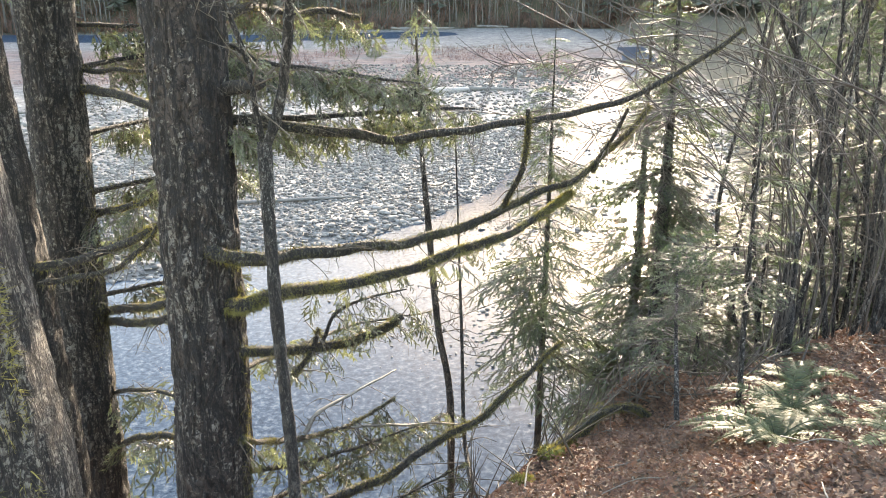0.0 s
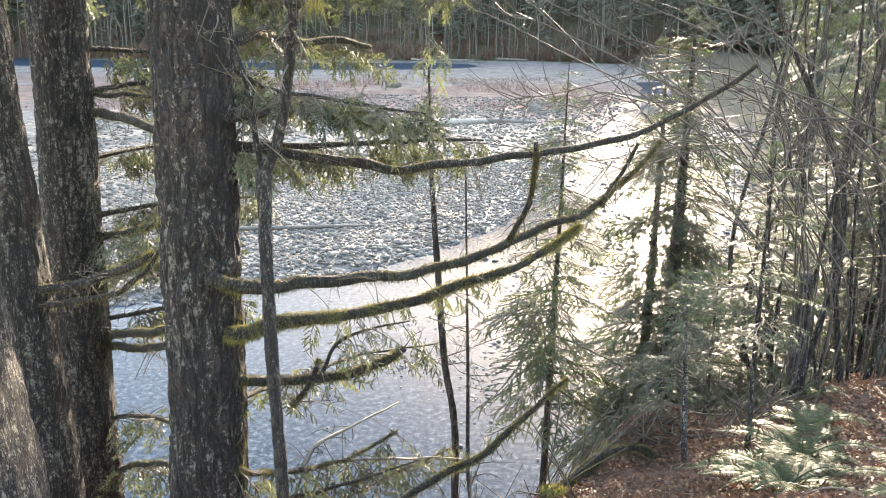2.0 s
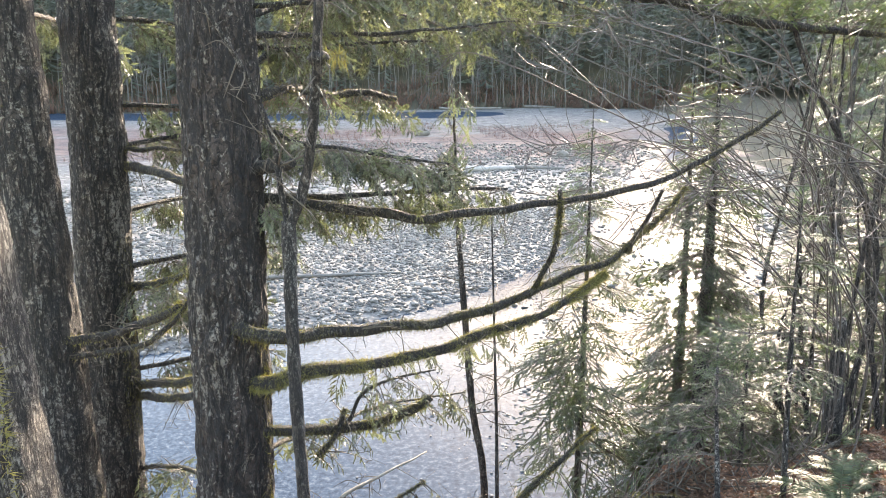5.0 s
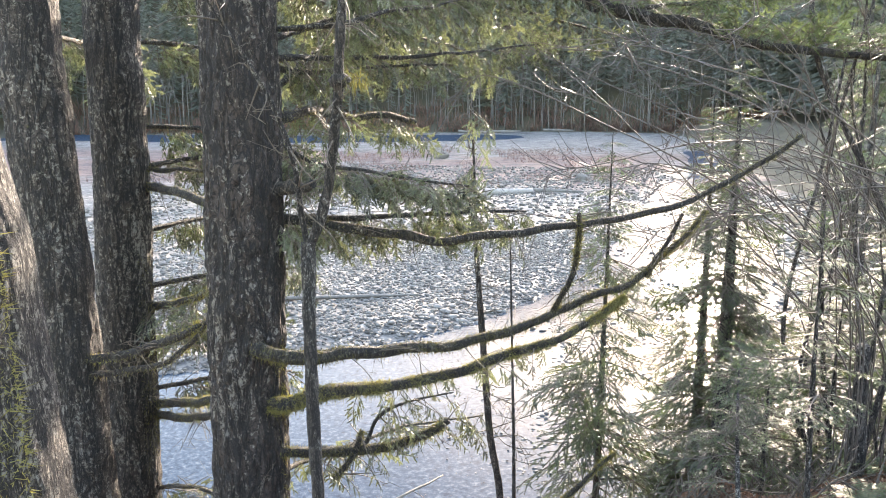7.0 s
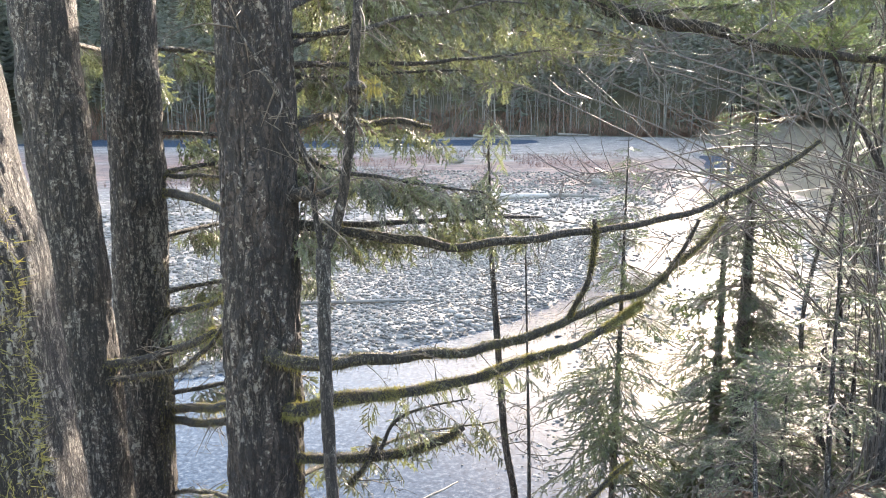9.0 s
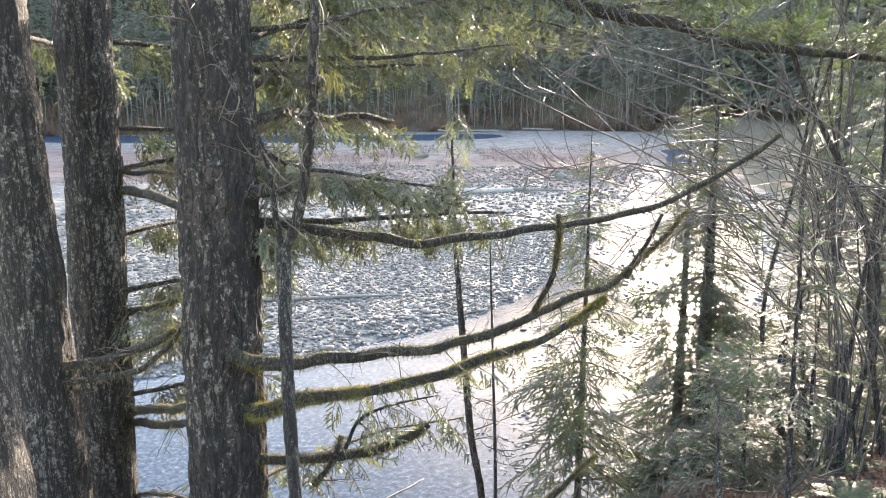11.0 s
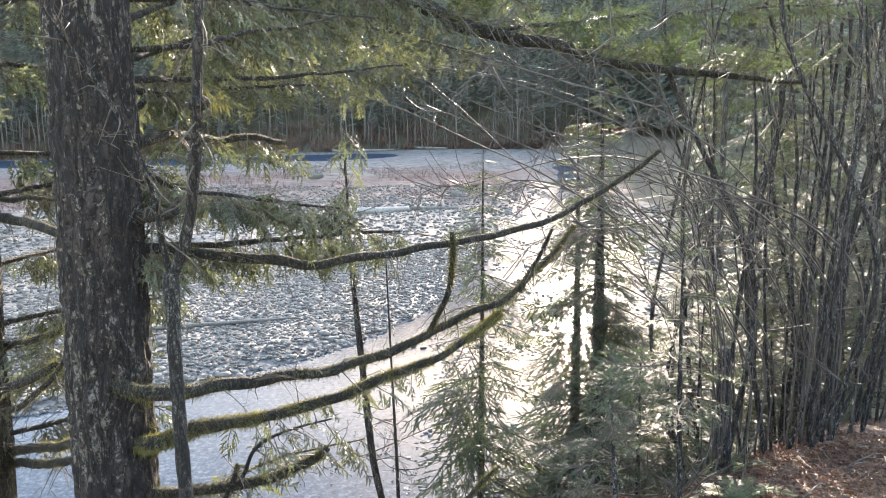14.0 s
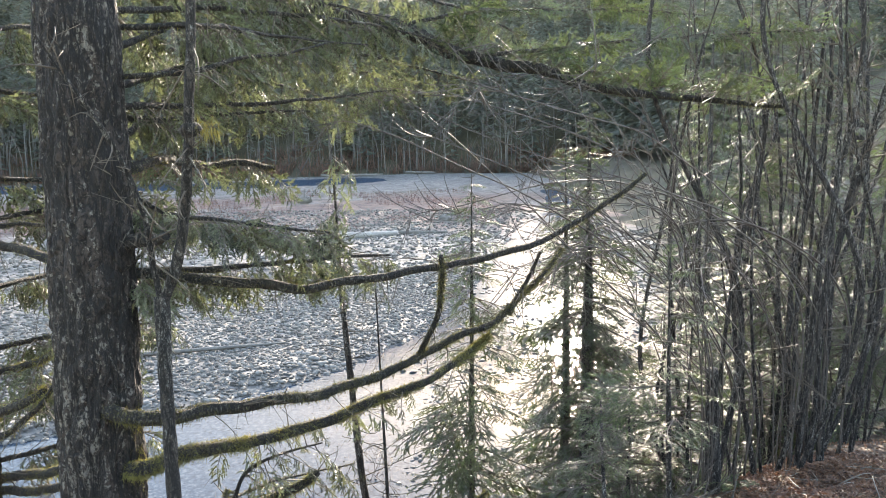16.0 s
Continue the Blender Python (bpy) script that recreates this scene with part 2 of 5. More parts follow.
def mesh_of(name, geo, mats, smooth=True, shift=(0, 0, 0), index=None):
    v = np.concatenate(geo.v) - np.asarray(shift)
    t = np.concatenate(geo.t) if geo.t else np.zeros((0, 3), int)
    q = np.concatenate(geo.q) if geo.q else np.zeros((0, 4), int)
    me = bpy.data.meshes.new(name)
    me.vertices.add(len(v))
    me.vertices.foreach_set("co", v.astype(np.float32).ravel())
    loops = np.concatenate([t.ravel(), q.ravel()])
    me.loops.add(len(loops))
    me.loops.foreach_set("vertex_index", loops.astype(np.int32))
    me.polygons.add(len(t) + len(q))
    starts = np.concatenate([np.arange(len(t)) * 3, 3 * len(t) + np.arange(len(q)) * 4])
    me.polygons.foreach_set("loop_start", starts.astype(np.int32))
    if index is not None:
        me.polygons.foreach_set("material_index", np.asarray(index, np.int32))
    me.polygons.foreach_set("use_smooth", np.full(len(t) + len(q), smooth))
    for m in mats if isinstance(mats, (list, tuple)) else [mats]:
        me.materials.append(m)
    me.update(calc_edges=True)
    me.validate()
    return me


def thing(name, base, label, category, group="", kind=""):
    """An Empty at the base of a thing, to which its parts are tied."""
    ob = new(name)
    ob.location = base
    ob.empty_display_size = 0.1
    ORIGIN[ob] = np.array(base, float)
    return tagged(ob, label, category, group, kind)


def part(name, geo, mat, parent, label="", smooth=True, kind=""):
    """One mesh under a thing or under a part; the geometry is given in the world."""
    ob = new(name, mesh_of(name, geo, mat, smooth, ORIGIN[parent]))
    ob.parent = parent
    ORIGIN[ob] = ORIGIN[parent]
    return tagged(ob, label, kind=kind)


def single(name, geo, mat, label, category, group="", kind="", smooth=True, base=None):
    """A thing of one mesh."""
    base = np.concatenate(geo.v).mean(0) if base is None else np.array(base, float)
    ob = new(name, mesh_of(name, geo, mat, smooth, base))
    ob.location = base
    ORIGIN[ob] = base
    return tagged(ob, label, category, group, kind)


def vnoise(p, seed=0):
    """Smooth value noise in -1..1 for rows of points."""
    p = np.asarray(p, float) + seed * 17.31
    i = np.floor(p).astype(np.int64)
    f = p - i
    f = f * f * (3 - 2 * f)
    total = 0.0
    for dx in (0, 1):
        for dy in (0, 1):
            for dz in (0, 1):
                h = (i[:, 0] + dx) * 374761393 + (i[:, 1] + dy) * 668265263 + (i[:, 2] + dz) * 2147483647 + seed * 9176
                h = (h ^ (h >> 13)) * 1274126177
                h = ((h ^ (h >> 16)) & 0xFFFF) / 32767.5 - 1
                w = (f[:, 0] if dx else 1 - f[:, 0]) * (f[:, 1] if dy else 1 - f[:, 1]) * (f[:, 2] if dz else 1 - f[:, 2])
                total = total + w * h
    return total


def curve(points, n):
    """n places along a smooth line through the points (rows of any width)."""
    p = np.asarray(points, float)
    if len(p) == 2:
        return p[0] + (p[1] - p[0]) * np.linspace(0, 1, n)[:, None]
    q = np.vstack([2 * p[0] - p[1], p, 2 * p[-1] - p[-2]])
    s = np.linspace(0, len(p) - 1, n)
    k = np.minimum(s.astype(int), len(p) - 2)
    f = (s - k)[:, None]
    a, b, c, d = q[k], q[k + 1], q[k + 2], q[k + 3]
    return 0.5 * (2 * b + (c - a) * f + (2 * a - 5 * b + 4 * c - d) * f**2 + (3 * b - a - 3 * c + d) * f**3)


def unit(v):
    return v / np.maximum(np.linalg.norm(v, axis=-1, keepdims=True), 1e-9)


def tube(geo, line, radii, sides=8, lump=0.0, freq=8.0, seed=0, fissure=0.0):
    """A round limb along the line, with knobs (lump) or long furrows (fissure)."""
    n = len(line)
    r = np.interp(np.linspace(0, 1, n), np.linspace(0, 1, len(radii)), radii)
    tan = unit(np.gradient(line, axis=0))
    ref = np.array([1.0, 0, 0]) if abs(tan[0][0]) < 0.8 else np.array([0, 1.0, 0])
    side = np.zeros_like(line)
    for k in range(n):
        ref = ref - tan[k] * (ref @ tan[k])
        ref = ref / np.linalg.norm(ref)
        side[k] = ref
    up = np.cross(tan, side)
    a = np.linspace(0, 2 * np.pi, sides, endpoint=False)
    ring = side[:, None] * np.cos(a)[None, :, None] + up[:, None] * np.sin(a)[None, :, None]
    rr = np.repeat(r[:, None], sides, 1)
    if lump:
        pos = (line[:, None] + ring * r[:, None, None]).reshape(-1, 3)
        rr = rr * (1 + lump * vnoise(pos * freq, seed).reshape(n, sides) + lump * 0.5 * vnoise(pos * freq * 2.3, seed + 1).reshape(n, sides))
    if fissure:
        pos = (line[:, None] + ring * r[:, None, None]).reshape(-1, 3)
        warp = 0.35 * vnoise(pos * 6, seed + 3)[:, None]
        long = pos * np.array([30, 30, 8]) + warp * 3
        ridge = 1 - np.abs(vnoise(long, seed + 4)) * 2
        plate = vnoise(pos * np.array([60, 60, 26]), seed + 5)
        wide = vnoise(pos * 5, seed + 6)
        rr = rr + (fissure * (-np.maximum(ridge, 0) + 0.35 * plate) + 0.012 * wide).reshape(n, sides)
    v = (line[:, None] + ring * rr[:, :, None]).reshape(-1, 3)
    k, j = np.meshgrid(np.arange(n - 1), np.arange(sides), indexing="ij")
    j2 = (j + 1) % sides
    q = np.stack([k * sides + j, k * sides + j2, (k + 1) * sides + j2, (k + 1) * sides + j], -1).reshape(-1, 4)
    tip = np.vstack([v, line[0], line[-1]])
    j = np.arange(sides)
    caps = np.vstack([np.stack([(j + 1) % sides, j, np.full(sides, n * sides)], -1),
                      np.stack([(n - 1) * sides + j, (n - 1) * sides + (j + 1) % sides, np.full(sides, n * sides + 1)], -1)])
    return geo.add(tip, caps, q)


def needles(line, length, width, gap, spread=1.0, curl=0.0, lift=0.0, seed=0):
    """Flat needles in two ranks along a twig that lies in the xy plane: one slim triangle each."""
    r = np.random.default_rng(seed)
    seg = np.r_[0, np.cumsum(np.linalg.norm(np.diff(line, axis=0), axis=1))]
    at = np.arange(gap, seg[-1], gap)
    p = np.stack([np.interp(at, seg, line[:, k]) for k in range(3)], 1)
    tan = unit(np.stack([np.interp(at, seg, np.gradient(line[:, k])) for k in range(3)], 1))
    lat = unit(np.cross(np.array([0, 0, 1.0]), tan))
    out = []
    fade = np.clip(1.25 - at / seg[-1], 0.45, 1)[:, None]
    for s in (-1, 1):
        way = unit(lat * s * spread + tan * (0.45 + 0.3 * r.random((len(at), 1))) + np.array([0, 0, 1]) * (lift + 0.3 * r.normal(size=(len(at), 1))))
        ln = length * fade * (0.75 + 0.5 * r.random((len(at), 1)))
        a = p + tan * width * 0.5
        b = p - tan * width * 0.5
        out.append(np.stack([a, b, p + way * ln + np.array([0, 0, -curl]) * ln], 1))
    return np.concatenate(out).reshape(-1, 3)


def spray_template(seed, twigs=15, length=1.0, spread=0.42, needle=0.05, width=0.012, gap=0.02, droop=0.25, hang=0.0):
    """A conifer spray one unit long along +x, its twigs flat or hanging: twig lines and needles, as two vertex lists."""
    r = np.random.default_rng(seed)
    leaf, lines = [], []
    s = np.linspace(0, 1, 9)
    main = np.stack([s, 0.05 * np.sin(s * 5 + r.random() * 6), -droop * s**2], 1) * length
    lines.append((main, 0.011))
    leaf.append(needles(main[5:], needle, width, gap, seed=seed))
    for k in range(twigs):
        f = 0.14 + 0.84 * (k + 0.6 * r.random()) / twigs
        sgn = 1 if k % 2 else -1
        ln = spread * (1 - f) ** 0.6 * (0.55 + 0.8 * r.random()) + 0.07
        ang = radians(34 + 28 * r.random())
        p0 = np.array([np.interp(f, s, main[:, c]) for c in range(3)])
        u = np.linspace(0, 1, 6)
        fall = hang * r.uniform(0.4, 1.3)
        tw = p0 + np.stack([u * ln * math.cos(ang), sgn * u * ln * math.sin(ang) * (1 - 0.35 * fall * u), -(droop * u**2 + fall * u**1.4) * ln + 0.02 * r.normal() * u], 1)
        lines.append((tw, 0.005))
        leaf.append(needles(tw[1 if ln > 0.15 else 0:], needle, width, gap, seed=seed * 50 + k))
        if ln > 0.22:
            for g in (0.4, 0.66):
                p1 = tw[0] + (tw[-1] - tw[0]) * g
                a2 = sgn * ang + r.choice([-1, 1]) * 0.75
                l2 = ln * 0.42
                t2 = p1 + np.stack([u * l2 * math.cos(a2), u * l2 * math.sin(a2), -(droop * u**2 + fall * u) * l2], 1)
                leaf.append(needles(t2, needle, width, gap, seed=seed * 70 + k * 3 + int(g * 10)))
    wood = Geo()
    for ln, rad in lines:
        tube(wood, ln, [rad, rad * 0.4], 3)
    return np.concatenate(leaf), np.concatenate(wood.v), (wood.t, wood.q)


HEMLOCK = [spray_template(s, 11, spread=0.29, needle=0.04, width=0.028, gap=0.02, droop=0.3, hang=0.4) for s in range(1, 9)]
FIRRY = [spray_template(s, 15, spread=0.38, needle=0.032, width=0.02, gap=0.015, droop=0.14, hang=0.12) for s in range(11, 17)]


def spray_mesh(tmpl, leaf_mat):
    lv, wv, (wt, wq) = tmpl
    g = Geo().add(lv, np.arange(len(lv)).reshape(-1, 3))
    g.v.append(wv)
    g.t += [t + g.n for t in wt]
    g.q += [q + g.n for q in wq]
    g.n += len(wv)
    n_leaf, n_wood = len(lv) // 3, sum(len(t) for t in wt) + sum(len(q) for q in wq)
    return mesh_of("spray", g, [leaf_mat, TWIG], False, index=np.r_[np.zeros(n_leaf), np.ones(n_wood)])


HEMLOCK_MESH = [spray_mesh(t, NEEDLE) for t in HEMLOCK]
FIR_MESH = [spray_mesh(t, NEEDLE_FIR) for t in FIRRY]
DENSE_FIR_MESH = [spray_mesh(spray_template(s, 17, spread=0.42, needle=0.028, width=0.018, gap=0.014, droop=0.18, hang=0.15), NEEDLE_FIR) for s in range(21, 27)]


def put_spray(name, mesh, parent, p, way, size, roll=0.0):
    """One needle spray as a part of its own, on shared mesh data."""
    x = Vector(way).normalized()
    y = Vector((0, 0, 1)).cross(x).normalized()
    m = Matrix((x, y, x.cross(y))).transposed().to_4x4() @ Matrix.Rotation(roll, 4, "X") @ Matrix.Scale(size, 4)
    m.translation = Vector(np.asarray(p) - ORIGIN[parent])
    ob = new(name, mesh)
    ob.parent = parent
    ob.matrix_local = m
    return ob


def moss_on(geo, line, radii, amount, hang, seed, under=0.6):
    """Tufts that cling to a limb and hang from it."""
    r = np.random.default_rng(seed)
    n = len(line)
    k = r.integers(0, n - 1, int(amount * 1.7))
    clump = vnoise(line[k] * 4, seed) + 0.5 * vnoise(line[k] * 13, seed + 2)
    k = k[clump > 0.9 * r.random(len(k)) - 0.7]
    m = len(k)
    f = r.random((m, 1))
    p = line[k] * (1 - f) + line[k + 1] * f
    rad = np.interp(k / n, np.linspace(0, 1, len(radii)), radii)[:, None]
    a = r.random(m) * 2 * np.pi
    tan = unit(line[k + 1] - line[k])
    side = unit(np.cross(tan, np.array([0, 0, 1.0])))
    up = np.cross(side, tan)
    nrm = side * np.cos(a)[:, None] + up * np.sin(a)[:, None]
    root = p + nrm * rad * 0.95
    down = np.where(np.sin(a) < 0.3, 1.0, under)[:, None]
    ln = hang * (0.15 + r.random((m, 1)) ** 3 * 1.3)
    tip = root + nrm * ln * 0.35 + np.array([0, 0, -1.0]) * ln * down * np.where(np.sin(a) < 0.3, 1, 0.1)[:, None] + r.normal(size=(m, 3)) * 0.012
    w = unit(tan + 0.6 * r.normal(size=(m, 3))) * (0.0008 + 0.0014 * r.random((m, 1)))
    v = np.stack([root - w, root + w, tip], 1).reshape(-1, 3)
    return geo.add(v, np.arange(3 * m).reshape(-1, 3))

# ---- ground: the bank, the river bed, the gravel bar and the far hills in one sheet ----
EDGE_Y = [-40, 10, 15, 20, 24.5, 26, 27.5, 29.8, 32, 34.5, 38.5, 47, 58, 82, 99, 108, 128, 140, 150, 156]
EDGE_X = [-120, -60, -40, -22, -10, -6.8, -4.9, -2.3, -0.6, 0.9, 2.9, 5.5, 8.4, 14.2, 20.5, 22.5, 27, 28.5, 45, 140]
SHORE_Y = [0, 16, 23, 30, 41, 52, 71, 101, 127, 150, 160]
SHORE_X = [9, 9, 9.4, 10.6, 13.5, 16.4, 21, 26.5, 31, 34, 36]
CREST_X = [-30, -6, -2, -1, 0.3, 0.75, 1.4, 2.4, 3.4, 6, 30]
CREST_Y = [1.0, 1.2, 1.8, 2.8, 4.4, 5.0, 5.9, 6.4, 7.2, 9, 24]


def ground_height(x, y):
    if np.ndim(x) == 0:
        return float(ground_height(np.array([x]), np.array([y]))[0])
    p = np.stack([x, y, 0 * x], -1)
    plane = 6.9 - 0.3 * np.clip(y, -3, 12) + 0.2 * np.clip(x, -4, 4) + 0.06 * np.clip(x - 4, 0, 20)
    crest = np.interp(x, CREST_X, CREST_Y)
    past = np.maximum(y - crest, 0)
    bank = plane - 0.47 * past - 0.1 * np.minimum(past, 1.5)
    bank = bank + 0.05 * vnoise(p * 1.7, 2) + 0.025 * vnoise(p * 5, 3) + 0.12 * vnoise(p * 0.5, 4)
    bank = bank + 0.4 * np.exp(-((x - 1.6) ** 2 + (y - 6.3) ** 2) / 0.12)
    bank = np.maximum(bank, -0.6)
    edge = np.interp(y, EDGE_Y, EDGE_X)
    inside = edge - x
    bar = np.clip(inside * 0.16, -0.6, 0.28) + np.clip(inside - 2, 0, 25) * 0.008
    bar = bar + 0.1 * vnoise(p * 0.16, 5) * (inside > 0) + 0.04 * vnoise(p * 0.7, 6)
    # back channel at the foot of the far wood
    back = np.exp(-(((y - (187 + 0.4 * np.maximum(x, -40))) / 14) ** 2)) * np.clip((8 - x) / 14, 0, 1)
    bar = bar - 1.5 * back
    over = x - np.interp(y, SHORE_Y, SHORE_X)
    right = np.clip(over * 0.15, -3, 0.25) + np.clip(over - 2, 0, 12) * 0.02 + np.clip((over - 4) * 0.35, 0, 3.5) + 0.06 * vnoise(p * 0.7, 9) * (over > 0)
    far_edge = 212 - 0.25 * np.abs(x - 10)
    far = np.clip((y - far_edge) * 0.25, -3, 2.5) + np.clip(y - far_edge - 8, 0, 130) * 0.5
    far = far + np.where(y > far_edge, 1.5 * vnoise(p * 0.04, 8), 0)
    side = np.clip((-x - 70 - 0.25 * y) * 0.3, -3, 30)
    wild = np.maximum.reduce([bar, right + np.clip(over - 24, 0, 120) * 0.3, far, side])
    return np.where(y < 22, np.where(bank > -0.55, np.maximum(bank, np.where(y > 13, wild, -9)), np.maximum(wild, -0.6)), np.maximum(wild, -0.6))


def axis(*runs):
    return np.unique(np.concatenate([np.arange(a, b, s) for a, b, s in runs]))


gx = axis((-700, -80, 20), (-80, -20, 2.5), (-20, -5, 0.5), (-5, 6, 0.12), (6, 20, 0.5), (20, 80, 2.5), (80, 701, 20))
gy = axis((-60, -3, 3), (-3, 13, 0.12), (13, 60, 0.5), (60, 240, 2), (240, 900, 20))
GX, GY = np.meshgrid(gx, gy, indexing="ij")
GZ = ground_height(GX.ravel(), GY.ravel()).reshape(GX.shape)
g = Geo()
ny = len(gy)
i, j = np.meshgrid(np.arange(len(gx) - 1), np.arange(ny - 1), indexing="ij")
quads = np.stack([i * ny + j, (i + 1) * ny + j, (i + 1) * ny + j + 1, i * ny + j + 1], -1).reshape(-1, 4)
g.add(np.stack([GX, GY, GZ], -1), q=quads)
cx, cy = GX[:-1, :-1].ravel(), GY[:-1, :-1].ravel()
cz = GZ[:-1, :-1].ravel()
slot = np.where((cy < 16) & (cz > -0.3), 0, 1)
slot = np.where((cy > 207 - 0.25 * np.abs(cx - 10)) | (cx > np.interp(cy, SHORE_Y, SHORE_X) + 1) & (cy > 16) | (cx < -69 - 0.25 * cy), 2, slot)
ob = new("ground", mesh_of("ground", g, [LITTER, GRAVEL, FOREST_FLOOR], True, index=slot))
tagged(ob, "river bank with leaf litter, grey gravel bar and far wooded slope", "ground", kind="structure")

g = Geo()
wx, wy = np.array([-400, -60, -20, 0, 20, 60, 400.0]), np.array([-50, 5, 20, 60, 120, 215.0])
WX, WY = np.meshgrid(wx, wy, indexing="ij")
i, j = np.meshgrid(np.arange(6), np.arange(5), indexing="ij")
g.add(np.stack([WX, WY, 0 * WX], -1), q=np.stack([i * 6 + j, (i + 1) * 6 + j, (i + 1) * 6 + j + 1, i * 6 + j + 1], -1).reshape(-1, 4))
tagged(new("water", mesh_of("water", g, WATER)), "rippled shallow river water that glitters against the sun", "river", kind="structure")


# ---- gravel bar: cobbles, boulders, driftwood ----
def ico(sub):
    bm = bmesh.new()
    bmesh.ops.create_icosphere(bm, subdivisions=sub, radius=1.0)
    v = np.array([x.co[:] for x in bm.verts])
    f = np.array([[x.index for x in face.verts] for face in bm.faces])
    bm.free()
    return v, f


ICO1, ICO2, ICO3 = ico(1), ico(2), ico(3)


def stones(geo, xy, size, shape, seed):
    """Many rounded stones, each flattened, turned and dented in its own way."""
    r = np.random.default_rng(seed)
    v, f = shape
    n = len(xy)
    scale = size[:, None] * np.stack([0.8 + 0.5 * r.random(n), 0.6 + 0.4 * r.random(n), 0.35 + 0.3 * r.random(n)], 1)
    a = r.random(n) * 6.28
    dent = 1 + 0.16 * r.normal(size=(n, len(v), 1)) * (0.6 if len(v) > 20 else 0.5)
    p = v[None] * dent * scale[:, None]
    c, s = np.cos(a)[:, None], np.sin(a)[:, None]
    p = np.stack([p[..., 0] * c - p[..., 1] * s, p[..., 0] * s + p[..., 1] * c, p[..., 2] + 0.25 * p[..., 0] * r.normal(size=(n, 1)) * 0.5], -1)
    z = ground_height(xy[:, 0], xy[:, 1])
    p = p + np.stack([xy[:, 0], xy[:, 1], z + scale[:, 2] * 0.35], -1)[:, None]
    geo.add(p.reshape(-1, 3), (f[None] + np.arange(n)[:, None, None] * len(v)).reshape(-1, 3))


def on_bar(n, x0, x1, y0, y1, margin=0.3):
    xy = np.stack([rng.uniform(x0, x1, n), rng.uniform(y0, y1, n)], 1)
    keep = xy[:, 0] < np.interp(xy[:, 1], EDGE_Y, EDGE_X) + margin
    return xy[keep]


g = Geo()
xy = on_bar(30000, -16, 8, 23, 52, 0.7)
stones(g, xy, 0.045 + 0.08 * rng.random(len(xy)) ** 2, ICO1, 1)
xy = on_bar(9000, -30, 18, 48, 100)
stones(g, xy, 0.1 + 0.14 * rng.random(len(xy)) ** 2, ICO1, 3)
xy = on_bar(9000, -34, -15, 20, 52, 0.5)
stones(g, xy, 0.07 + 0.1 * rng.random(len(xy)) ** 2, ICO1, 4)
xy = on_bar(3000, -16, 8, 24, 55, 0.9)
stones(g, xy, 0.07 + 0.075 * rng.random(len(xy)) ** 2, ICO2, 2)
single("cobbles", g, STONE, "rounded pale grey river cobbles on the gravel bar", "cobbles", kind="stuff", base=(0, 40, 0))

xy = np.concatenate([on_bar(260, -13, 4, 25, 33, 0.4), on_bar(120, -4, 9, 33, 52, 0.5)])
near_edge = np.interp(xy[:, 1], EDGE_Y, EDGE_X) - xy[:, 0]
xy = xy[near_edge < 3.2][:70]
for k, c in enumerate(xy):
    g = Geo()
    stones(g, c[None], np.array([0.1 + 0.11 * rng.random() ** 2]), ICO2, 100 + k)
    single("boulder", g, STONE, "rounded grey boulder at the edge of the gravel bar", "boulder", "boulders along the water")


g = Geo()
n = 190
xy = np.stack([rng.normal(-0.2, 2.2, n), rng.normal(19.5, 2.2, n)], 1)
xy = xy[xy[:, 1] < 25]
stones(g, xy, 0.014 + 0.035 * rng.random(len(xy)) ** 2, ICO2, 8)
low = np.concatenate(g.v)
g.v = [low + np.array([0, 0, 1.0]) * (0.02 - ground_height(low[:, 0], low[:, 1]))[:, None]]
single("shallow_stones", g, WET_STONE, "dark wet stones breaking the surface of the shallows", "stones", kind="stuff", base=(0, 20, 0))


def scatter_stones(name, n, box, lo, hi, seed, label, level, keep=None, mat=STONE):
    xy = np.stack([rng.uniform(box[0], box[1], n), rng.uniform(box[2], box[3], n)], 1)
    xy = xy[vnoise(np.c_[xy * 0.5, 0 * xy[:, :1]], seed) > -0.15]
    if keep is not None:
        xy = xy[keep(xy)]
    g = Geo()
    stones(g, xy, lo + (hi - lo) * rng.random(len(xy)) ** 2, ICO1, seed)
    if level is not None:
        p = np.concatenate(g.v)
        root = np.repeat(ground_height(xy[:, 0], xy[:, 1]), len(ICO1[0]))
        g.v = [p + np.array([0, 0, 1.0]) * (level - root)[:, None]]
    single(name, g, mat, label, "stones", kind="stuff", base=(box[0], box[2], 0))


scatter_stones("riffle_stones", 2600, (0.4, 9, 16.5, 31), 0.03, 0.1, 81, "half-drowned stones in the riffle", -0.02,
               lambda p: (p[:, 0] > np.interp(p[:, 1], EDGE_Y, EDGE_X)) & (p[:, 0] > 0.2 + 0.12 * (p[:, 1] - 17)))
scatter_stones("shoal_stones", 5200, (1, 24, 30, 82), 0.05, 0.17, 83, "dark wet stones breaking the rapid up the reach", -0.01,
               lambda p: (p[:, 0] > np.interp(p[:, 1], EDGE_Y, EDGE_X)) & (p[:, 0] < np.interp(p[:, 1], SHORE_Y, SHORE_X)), WET_STONE)
scatter_stones("shore_cobbles", 9000, (9, 34, 18, 75), 0.07, 0.2, 82, "grey cobbles on the opposite gravel shore", None,
               lambda p: p[:, 0] > np.interp(p[:, 1], SHORE_Y, SHORE_X) - 0.3)


